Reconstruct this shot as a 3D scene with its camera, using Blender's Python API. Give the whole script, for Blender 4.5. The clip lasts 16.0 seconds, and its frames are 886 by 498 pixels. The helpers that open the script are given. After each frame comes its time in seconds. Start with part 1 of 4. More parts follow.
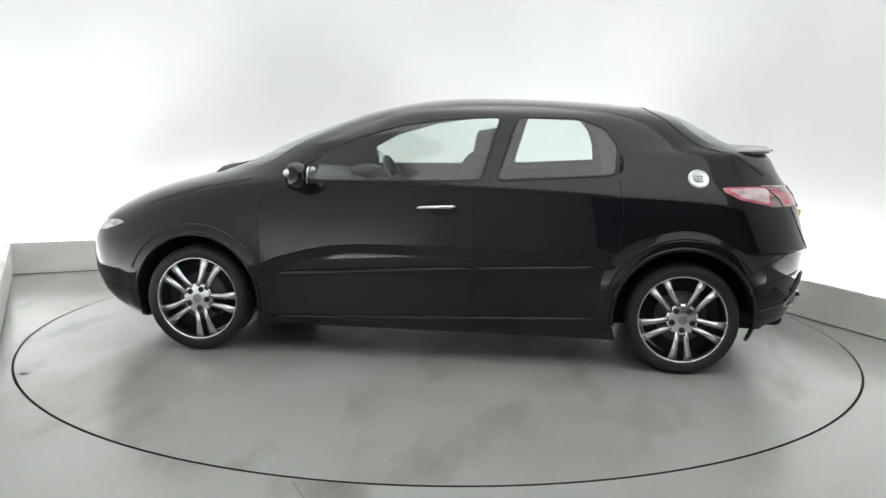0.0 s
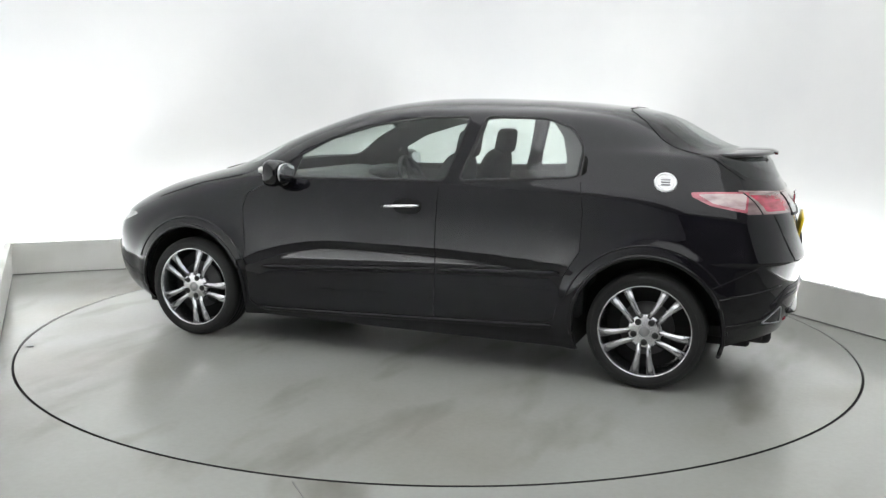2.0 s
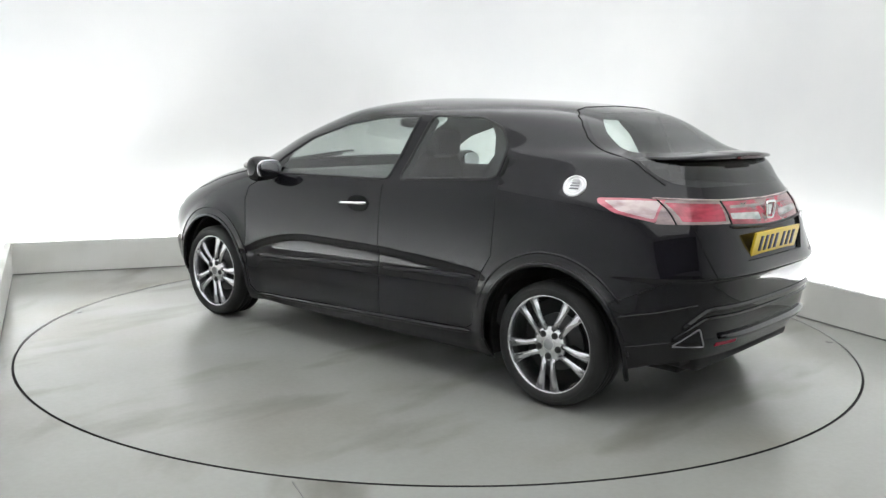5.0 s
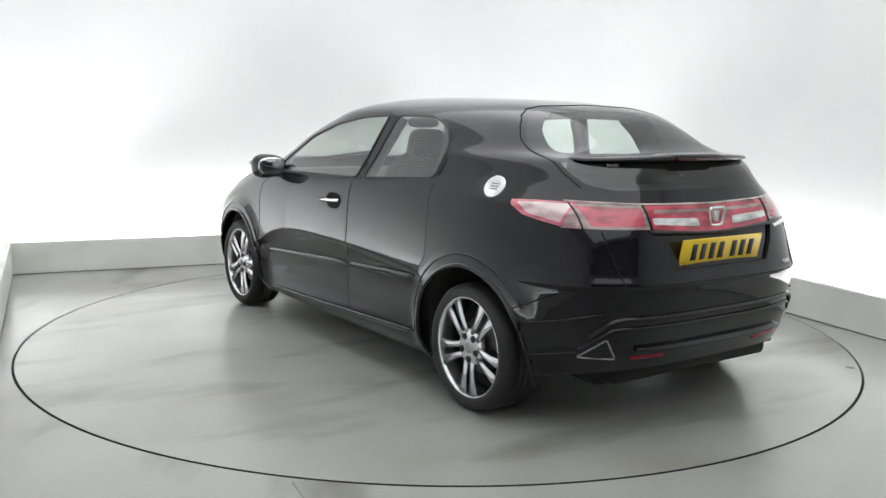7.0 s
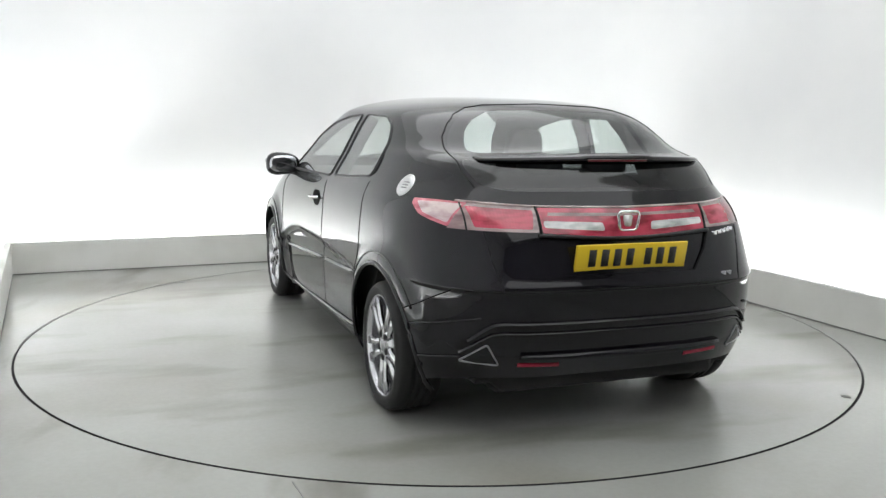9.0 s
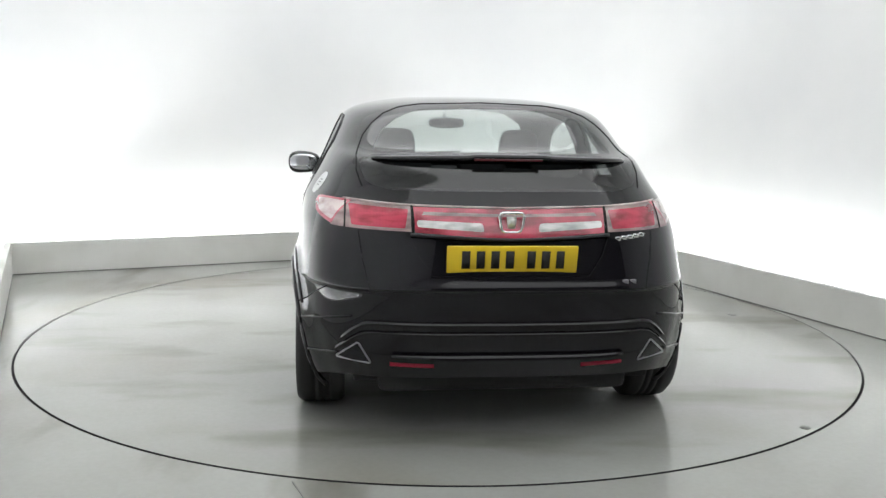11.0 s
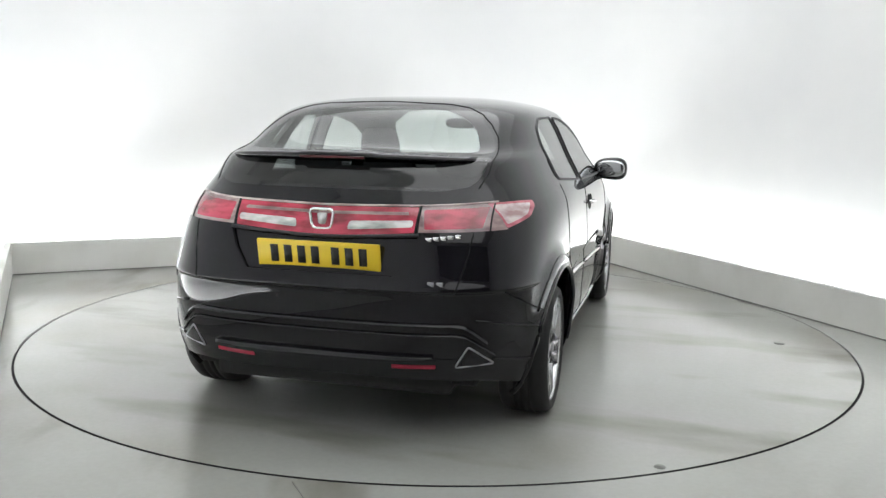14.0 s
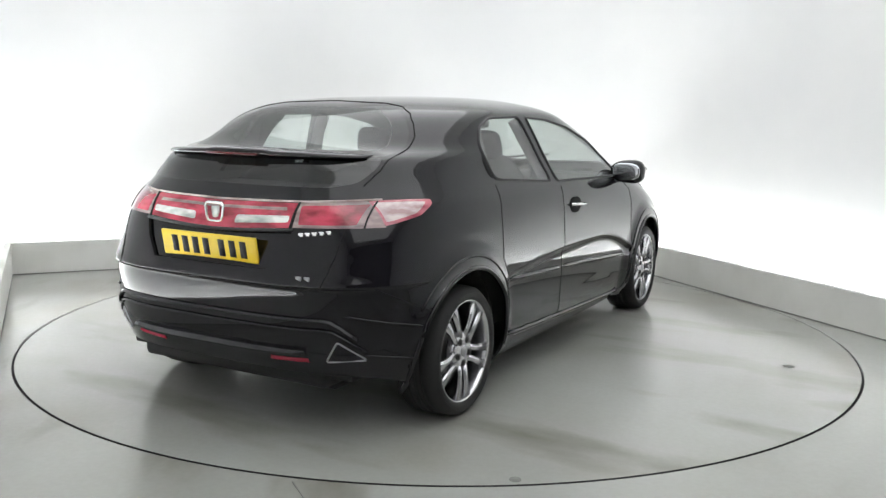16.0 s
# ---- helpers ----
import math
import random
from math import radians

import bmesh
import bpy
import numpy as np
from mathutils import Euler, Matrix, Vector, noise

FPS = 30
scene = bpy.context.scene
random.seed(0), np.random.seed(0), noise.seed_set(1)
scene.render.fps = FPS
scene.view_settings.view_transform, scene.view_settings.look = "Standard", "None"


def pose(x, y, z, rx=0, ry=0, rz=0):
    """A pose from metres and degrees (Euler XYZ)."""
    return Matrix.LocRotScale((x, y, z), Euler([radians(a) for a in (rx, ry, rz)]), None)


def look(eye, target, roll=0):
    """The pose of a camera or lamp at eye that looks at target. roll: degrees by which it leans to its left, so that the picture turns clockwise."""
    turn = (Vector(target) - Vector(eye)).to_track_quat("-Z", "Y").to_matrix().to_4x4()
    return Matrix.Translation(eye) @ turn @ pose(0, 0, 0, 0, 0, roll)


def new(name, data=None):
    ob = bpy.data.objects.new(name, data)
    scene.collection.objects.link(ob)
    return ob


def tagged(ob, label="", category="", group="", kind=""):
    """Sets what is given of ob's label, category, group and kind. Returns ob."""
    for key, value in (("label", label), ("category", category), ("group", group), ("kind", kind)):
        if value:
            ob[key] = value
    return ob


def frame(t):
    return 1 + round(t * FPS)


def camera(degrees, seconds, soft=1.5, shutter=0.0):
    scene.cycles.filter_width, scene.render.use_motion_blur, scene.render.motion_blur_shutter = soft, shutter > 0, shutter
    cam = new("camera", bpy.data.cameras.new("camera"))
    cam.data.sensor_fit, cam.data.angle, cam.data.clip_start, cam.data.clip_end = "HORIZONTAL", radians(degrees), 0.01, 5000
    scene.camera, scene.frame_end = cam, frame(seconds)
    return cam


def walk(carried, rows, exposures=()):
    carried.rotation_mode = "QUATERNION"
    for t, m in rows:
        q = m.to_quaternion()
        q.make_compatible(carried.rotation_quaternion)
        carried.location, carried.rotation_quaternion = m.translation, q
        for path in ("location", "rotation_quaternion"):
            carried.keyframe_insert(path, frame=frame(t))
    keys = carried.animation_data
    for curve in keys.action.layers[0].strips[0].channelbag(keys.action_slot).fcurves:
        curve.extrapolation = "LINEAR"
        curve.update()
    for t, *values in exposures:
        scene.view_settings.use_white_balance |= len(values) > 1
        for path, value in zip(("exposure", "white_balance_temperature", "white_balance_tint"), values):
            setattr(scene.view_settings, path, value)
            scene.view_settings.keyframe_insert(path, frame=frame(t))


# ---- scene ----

# ---------------------------------------------------------------- camera
cam = camera(52.8, 16.0, soft=1.4)
EYE = Vector((0.0, -5.502, 1.343))
PAN, PITCH, ROLL = radians(0.163), radians(8.748), 1.0
AIM = EYE + Vector((math.sin(PAN) * math.cos(PITCH), math.cos(PAN) * math.cos(PITCH), -math.sin(PITCH)))
walk(cam, [(0.0, look(EYE, AIM, ROLL)), (16.0, look(EYE, AIM, ROLL))])

# heading of the car on the turntable, degrees
TURN = [(0.0, 172.44), (0.5, 169.25), (1.0, 165.98), (1.5, 162.56), (2.0, 159.04), (3.0, 152.04), (4.0, 145.07),
        (6.5, 128.08), (7.0, 124.60), (8.0, 117.60), (9.0, 110.56), (11.5, 92.74), (12.5, 85.60), (13.5, 78.48),
        (14.5, 71.36), (15.5, 64.25), (16.0, 60.73)]
CAR_OFF = (-0.064, -0.056)
R_TABLE = 2.429

# ---------------------------------------------------------------- world and light
world = bpy.data.worlds.new("world")
world.use_nodes = True
world.node_tree.nodes["Background"].inputs[0].default_value = (0.9, 0.95, 1.0, 1)
world.node_tree.nodes["Background"].inputs[1].default_value = 0.0
scene.world = world
scene.view_settings.exposure = 0.02
STRIP_POWER = 54.0
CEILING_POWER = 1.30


# ---------------------------------------------------------------- materials
def material(name, color, rough=0.5, metal=0.0, **kw):
    m = bpy.data.materials.new(name)
    m.use_nodes = True
    b = m.node_tree.nodes["Principled BSDF"]
    b.inputs["Base Color"].default_value = (*color, 1)
    b.inputs["Roughness"].default_value = rough
    b.inputs["Metallic"].default_value = metal
    for k, v in kw.items():
        b.inputs[k.replace("_", " ")].default_value = v
    return m


def nodes_of(m):
    return m.node_tree.nodes, m.node_tree.links, m.node_tree.nodes["Principled BSDF"]


def noise_into(m, scale, lo, hi, socket="Base Color", detail=6.0, pos=(0.35, 0.65), stretch=None):
    """Blend two values of a socket by a noise in object space."""
    n, l, b = nodes_of(m)
    co = n.new("ShaderNodeTexCoord")
    src = co.outputs["Object"]
    if stretch:
        mp = n.new("ShaderNodeMapping")
        mp.inputs["Scale"].default_value = stretch
        l.new(src, mp.inputs[0])
        src = mp.outputs[0]
    t = n.new("ShaderNodeTexNoise")
    t.inputs["Scale"].default_value = scale
    t.inputs["Detail"].default_value = detail
    l.new(src, t.inputs["Vector"])
    r = n.new("ShaderNodeValToRGB")
    r.color_ramp.elements[0].position, r.color_ramp.elements[1].position = pos
    as_rgb = (lambda v: (*v, 1)) if socket == "Base Color" else (lambda v: (v, v, v, 1))
    r.color_ramp.elements[0].color, r.color_ramp.elements[1].color = as_rgb(lo), as_rgb(hi)
    l.new(t.outputs[0], r.inputs[0])
    l.new(r.outputs[0], b.inputs[socket])
    return r


def bump_into(m, scale, strength, dist=0.002, detail=4.0):
    n, l, b = nodes_of(m)
    co = n.new("ShaderNodeTexCoord")
    t = n.new("ShaderNodeTexNoise")
    t.inputs["Scale"].default_value, t.inputs["Detail"].default_value = scale, detail
    l.new(co.outputs["Object"], t.inputs["Vector"])
    bp = n.new("ShaderNodeBump")
    bp.inputs["Strength"].default_value, bp.inputs["Distance"].default_value = strength, dist
    l.new(t.outputs[0], bp.inputs["Height"])
    l.new(bp.outputs[0], b.inputs["Normal"])


def glow(name, color, power):
    m = material(name, (0.8, 0.8, 0.8), 0.5)
    b = m.node_tree.nodes["Principled BSDF"]
    b.inputs["Emission Color"].default_value = (*color, 1)
    b.inputs["Emission Strength"].default_value = power
    return m


def glass(name, tint, gloss=0.02, base=0.06, rise=4.0):
    """Thin glass: tinted see-through with a Fresnel gloss."""
    m = bpy.data.materials.new(name)
    m.use_nodes = True
    n, l = m.node_tree.nodes, m.node_tree.links
    n.clear()
    out = n.new("ShaderNodeOutputMaterial")
    tr = n.new("ShaderNodeBsdfTransparent")
    tr.inputs[0].default_value = (*tint, 1)
    gl = n.new("ShaderNodeBsdfGlossy")
    gl.inputs["Roughness"].default_value = gloss
    lw = n.new("ShaderNodeLayerWeight")
    pw = n.new("ShaderNodeMath")
    pw.operation, pw.inputs[1].default_value = "POWER", rise
    fr = n.new("ShaderNodeMath")
    fr.operation, fr.inputs[1].default_value, fr.inputs[2].default_value = "MULTIPLY_ADD", 0.75, base
    l.new(lw.outputs["Facing"], pw.inputs[0])
    l.new(pw.outputs[0], fr.inputs[0])
    mx = n.new("ShaderNodeMixShader")
    l.new(fr.outputs[0], mx.inputs[0])
    l.new(tr.outputs[0], mx.inputs[1])
    l.new(gl.outputs[0], mx.inputs[2])
    l.new(mx.outputs[0], out.inputs[0])
    return m


def lens(name, dark, pale):
    """Lamp lens: blotchy reflector depth behind fine upright ribs, under a clear cover."""
    m = material(name, pale, 0.15, 0.0, Coat_Weight=1.0, Coat_Roughness=0.03)
    noise_into(m, 9.0, dark, pale, detail=3.0, pos=(0.36, 0.60), stretch=(1.0, 1.0, 3.2))
    n, l, b = nodes_of(m)
    co = n.new("ShaderNodeTexCoord")
    w = n.new("ShaderNodeTexWave")
    w.bands_direction = "Y"
    w.inputs["Scale"].default_value = 26.0
    w.inputs["Distortion"].default_value = 0.4
    l.new(co.outputs["Object"], w.inputs["Vector"])
    bp = n.new("ShaderNodeBump")
    bp.inputs["Strength"].default_value, bp.inputs["Distance"].default_value = 0.10, 0.002
    l.new(w.outputs["Fac"], bp.inputs["Height"])
    l.new(bp.outputs[0], b.inputs["Normal"])
    return m


M_PAINT = material("black_paint", (0.0045, 0.004, 0.0062), 0.4, 0.0, Coat_Weight=1.0, Coat_Roughness=0.012, Coat_IOR=1.43, Specular_IOR_Level=0.03)
M_HOUSING = material("mirror_housing", (0.006, 0.006, 0.007), 0.12)
M_FRIT = material("black_glass_border", (0.004, 0.004, 0.005), 0.06)
M_LINING = material("cabin_lining", (0.05, 0.05, 0.052), 0.9)
M_TRIM = material("black_trim", (0.012, 0.012, 0.013), 0.45)
M_GAP = material("shut_gap", (0.002, 0.002, 0.002), 0.9)
M_RUBBER = material("tyre_rubber", (0.012, 0.012, 0.012), 0.7)
bump_into(M_RUBBER, 60.0, 0.25)
M_ALLOY = material("alloy", (0.62, 0.62, 0.64), 0.27, 1.0)
M_CHROME = material("chrome", (0.85, 0.85, 0.86), 0.08, 1.0)
M_DARK = material("underbody", (0.01, 0.01, 0.01), 0.9)
M_GLASS = glass("side_glass", (0.82, 0.88, 0.85), 0.02, 0.085, 2.6)
M_GLASS_REAR = glass("rear_glass", (0.72, 0.78, 0.76))
M_GLASS_LOW = glass("privacy_glass", (0.22, 0.235, 0.24), 0.03, 0.08)
M_RED = lens("red_lens", (0.22, 0.008, 0.022), (0.50, 0.035, 0.075))
M_CLEAR = lens("clear_lens", (0.30, 0.32, 0.31), (0.74, 0.72, 0.71))
M_HEAD = lens("headlamp_lens", (0.14, 0.14, 0.145), (0.34, 0.34, 0.35))
M_PINK = lens("pink_lens", (0.36, 0.22, 0.23), (0.62, 0.50, 0.50))
M_SMOKE = lens("smoky_lens", (0.17, 0.10, 0.105), (0.34, 0.23, 0.23))
M_RED_PALE = lens("pale_red_lens", (0.30, 0.05, 0.075), (0.55, 0.15, 0.19))
M_PLATE = material("plate_yellow", (0.75, 0.53, 0.02), 0.35)
M_INK = material("plate_black", (0.01, 0.01, 0.01), 0.5)
M_CLOTH = material("seat_cloth", (0.035, 0.035, 0.037), 0.9)
M_DASH = material("dash_plastic", (0.06, 0.06, 0.06), 0.6)
M_BRAKE = material("brake_steel", (0.12, 0.12, 0.12), 0.45, 1.0)
M_CAP_BRIGHT = material("cap_silver", (0.7, 0.7, 0.71), 0.3, 0.7)
M_CAP = material("cap_grey", (0.3, 0.3, 0.31), 0.3, 0.8)
M_RED_DARK = material("dark_red_lens", (0.30, 0.012, 0.03), 0.2)
M_BRAKE_LENS = material("brake_lens_dark", (0.05, 0.004, 0.006), 0.2)
M_MIRROR = material("mirror", (0.55, 0.56, 0.58), 0.03, 1.0)



def concrete(name, seed):
    """Worn, sealed grey floor paint: broad brownish tone over a fine grain."""
    m = material(name, (0.3, 0.3, 0.3), 0.23, 0.0, Specular_IOR_Level=0.85)
    n, l, b = nodes_of(m)
    co = n.new("ShaderNodeTexCoord")
    mp = n.new("ShaderNodeMapping")
    mp.inputs["Location"].default_value = (seed, seed * 0.7, 0.37)
    l.new(co.outputs["Object"], mp.inputs[0])

    def tone(scale, detail, stops, stretch=(1, 1, 1)):
        m2 = n.new("ShaderNodeMapping")
        m2.inputs["Scale"].default_value = stretch
        m2.inputs["Rotation"].default_value = (0, 0, seed)
        t = n.new("ShaderNodeTexNoise")
        t.inputs["Scale"].default_value, t.inputs["Detail"].default_value = scale, detail
        r = n.new("ShaderNodeValToRGB")
        ramp = r.color_ramp
        while len(ramp.elements) < len(stops):
            ramp.elements.new(0.5)
        for e, (p, c) in zip(ramp.elements, stops):
            e.position, e.color = p, (*c, 1)
        l.new(mp.outputs[0], m2.inputs[0])
        l.new(m2.outputs[0], t.inputs["Vector"])
        l.new(t.outputs[0], r.inputs[0])
        return r.outputs[0]

    def times(a, c):
        x = n.new("ShaderNodeVectorMath")
        x.operation = "MULTIPLY"
        l.new(a, x.inputs[0])
        l.new(c, x.inputs[1])
        return x.outputs[0]
    col = tone(0.75, 2.0, [(0.25, (0.278, 0.264, 0.230)), (0.45, (0.338, 0.340, 0.320)), (0.75, (0.382, 0.390, 0.375))])
    col = times(col, tone(2.3, 3.0, [(0.25, (0.60, 0.575, 0.52)), (0.45, (0.98, 0.98, 0.97)), (0.8, (1.03, 1.03, 1.03))], (1, 0.35, 1)))
    col = times(col, tone(45.0, 2.0, [(0.3, (0.975, 0.975, 0.975)), (0.7, (1.02, 1.02, 1.02))]))
    l.new(col, b.inputs["Base Color"])
    return m


M_FLOOR = concrete("painted_concrete", 3.1)
M_TABLE = concrete("painted_turntable", 11.7)
M_WALL = material("white_wall", (0.80, 0.80, 0.80), 0.85)
noise_into(M_WALL, 0.6, (0.76, 0.765, 0.77), (0.83, 0.83, 0.825))
M_KERB = material("white_kerb", (0.72, 0.72, 0.69), 0.55)
noise_into(M_KERB, 2.5, (0.66, 0.66, 0.62), (0.74, 0.74, 0.71))
# unseen wall behind the camera, coloured dark to keep door reflections black
M_END = material("end_wall", (0.06, 0.06, 0.062), 0.8)
noise_into(M_END, 1.2, (0.07, 0.07, 0.072), (0.11, 0.11, 0.11))
M_CEIL = material("white_ceiling", (0.8, 0.8, 0.8), 0.9)
M_SEAL = material("sealant", (0.16, 0.16, 0.15), 0.7)
# near-black, stands for the shade inside the turntable's gap
M_PIT = material("gap_shade", (0.008, 0.008, 0.008), 0.9)
M_STRIP = glow("led", (0.975, 1.0, 1.02), STRIP_POWER)
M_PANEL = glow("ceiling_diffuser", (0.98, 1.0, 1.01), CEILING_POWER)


# ---------------------------------------------------------------- mesh helpers
def link(name, bm, mat, parent=None, label="", smooth=True):
    me = bpy.data.meshes.new(name)
    bm.normal_update()
    bm.to_mesh(me)
    bm.free()
    for mt in (mat if isinstance(mat, (list, tuple)) else [mat]):
        me.materials.append(mt)
    if smooth:
        me.polygons.foreach_set("use_smooth", [True] * len(me.polygons))
    ob = new(name, me)
    if parent:
        ob.parent = parent
    if label:
        ob["label"] = label
    return ob


LIFT = 0.008  # height of the body over its drawing lines


def part(name, bm, mat, parent, label="", smooth=True):
    ob = link(name, bm, mat, parent, label, smooth)
    if parent.name == "car":
        ob.location.z = LIFT
    return ob


def box(bm, lo, hi, bevel=0.0, seg=2, m=None):
    c = [(a + b) / 2 for a, b in zip(lo, hi)]
    s = [abs(b - a) for a, b in zip(lo, hi)]
    v = bmesh.ops.create_cube(bm, size=1, matrix=Matrix.Translation(c) @ Matrix.Diagonal((*s, 1)))["verts"]
    if bevel:
        e = list({e for x in v for e in x.link_edges})
        r = bmesh.ops.bevel(bm, geom=e, offset=bevel, segments=seg, affect="EDGES", profile=0.5)
        v = list({x for f in r["faces"] for x in f.verts} | {x for x in v if x.is_valid})
    if m is not None:
        bmesh.ops.transform(bm, matrix=m, verts=v)
    return v


def revolve(bm, prof, n=48, axis="y", close=False):
    """Turn a profile of (radius, along) round an axis."""
    rings = []
    for i in range(n):
        a = 2 * math.pi * i / n
        c, s = math.cos(a), math.sin(a)
        rings.append([bm.verts.new((r * c, d, r * s) if axis == "y" else (r * c, r * s, d)) for r, d in prof])
    k = len(prof)
    for i in range(n):
        p, q = rings[i], rings[(i + 1) % n]
        for j in range(k if close else k - 1):
            bm.faces.new((p[j], q[j], q[(j + 1) % k], p[(j + 1) % k]))
    return [v for r in rings for v in r]


def tube(bm, pts, r, n=8, closed=False):
    pts = [Vector(p) for p in pts]
    rings = []
    for i, p in enumerate(pts):
        a = pts[i - 1] if i or closed else p
        b = pts[(i + 1) % len(pts)] if i < len(pts) - 1 or closed else p
        d = (b - a).normalized()
        s = d.cross(Vector((0, 0, 1)) if abs(d.z) < 0.9 else Vector((1, 0, 0))).normalized()
        t = s.cross(d)
        rings.append([bm.verts.new(p + (s * math.cos(k * 2 * math.pi / n) + t * math.sin(k * 2 * math.pi / n)) * r) for k in range(n)])
    m = len(rings)
    for i in range(m if closed else m - 1):
        p, q = rings[i], rings[(i + 1) % m]
        for k in range(n):
            bm.faces.new((p[k], p[(k + 1) % n], q[(k + 1) % n], q[k]))
    if not closed:
        bm.faces.new(rings[0][::-1])
        bm.faces.new(rings[-1])


def prism(bm, poly, d0, d1, axis="y"):
    """Extrude a polygon of (a, b) along an axis."""
    put = {"y": lambda a, b, d: (a, d, b), "x": lambda a, b, d: (d, a, b), "z": lambda a, b, d: (a, b, d)}[axis]
    lo = [bm.verts.new(put(a, b, d0)) for a, b in poly]
    hi = [bm.verts.new(put(a, b, d1)) for a, b in poly]
    k = len(poly)
    for i in range(k):
        bm.faces.new((lo[i], lo[(i + 1) % k], hi[(i + 1) % k], hi[i]))
    bm.faces.new(lo[::-1])
    bm.faces.new(hi)
    bmesh.ops.recalc_face_normals(bm, faces=bm.faces[:])


def rounded(poly, r=0.03, seg=4):
    """Round a polygon's corners."""
    out = []
    n = len(poly)
    for i in range(n):
        p, a, b = Vector(poly[i]), Vector(poly[i - 1]), Vector(poly[(i + 1) % n])
        da, db = a - p, b - p
        k = min(r, da.length * 0.45, db.length * 0.45)
        s, e = p + da.normalized() * k, p + db.normalized() * k
        for j in range(seg + 1):
            u = j / seg
            q = s * (1 - u) ** 2 + p * 2 * u * (1 - u) + e * u * u
            out.append((q.x, q.y))
    return out


def pchip(xs, ys):
    """Monotone cubic through the points."""
    xs, ys = np.array(xs, float), np.array(ys, float)
    h, d = np.diff(xs), np.diff(ys) / np.diff(xs)
    m = np.zeros(len(xs))
    m[0], m[-1] = d[0], d[-1]
    for i in range(1, len(xs) - 1):
        if d[i - 1] * d[i] > 0:
            w1, w2 = 2 * h[i] + h[i - 1], h[i] + 2 * h[i - 1]
            m[i] = (w1 + w2) / (w1 / d[i - 1] + w2 / d[i])

    def f(x):
        x = np.clip(x, xs[0], xs[-1])
        i = np.clip(np.searchsorted(xs, x) - 1, 0, len(xs) - 2)
        t = (x - xs[i]) / h[i]
        return ((1 + 2 * t) * (1 - t) ** 2 * ys[i] + t * (1 - t) ** 2 * h[i] * m[i]
                + t * t * (3 - 2 * t) * ys[i + 1] + t * t * (t - 1) * h[i] * m[i + 1])
    return f


# ---------------------------------------------------------------- the studio room
# a rectangular bay turned against the camera: u along the back kerb, v towards the camera's end
ROOM = Matrix(((0.9157, 0.402, 0, -3.40), (0.402, -0.9157, 0, 1.485), (0, 0, 1, 0), (0, 0, 0, 1)))
RU, RV, GAP_BACK, RH = 4.955, 9.6, 0.42, 3.6
KERB_H, KERB_T = 0.255, 0.05


def to_room(p):
    return ROOM @ Vector(p)


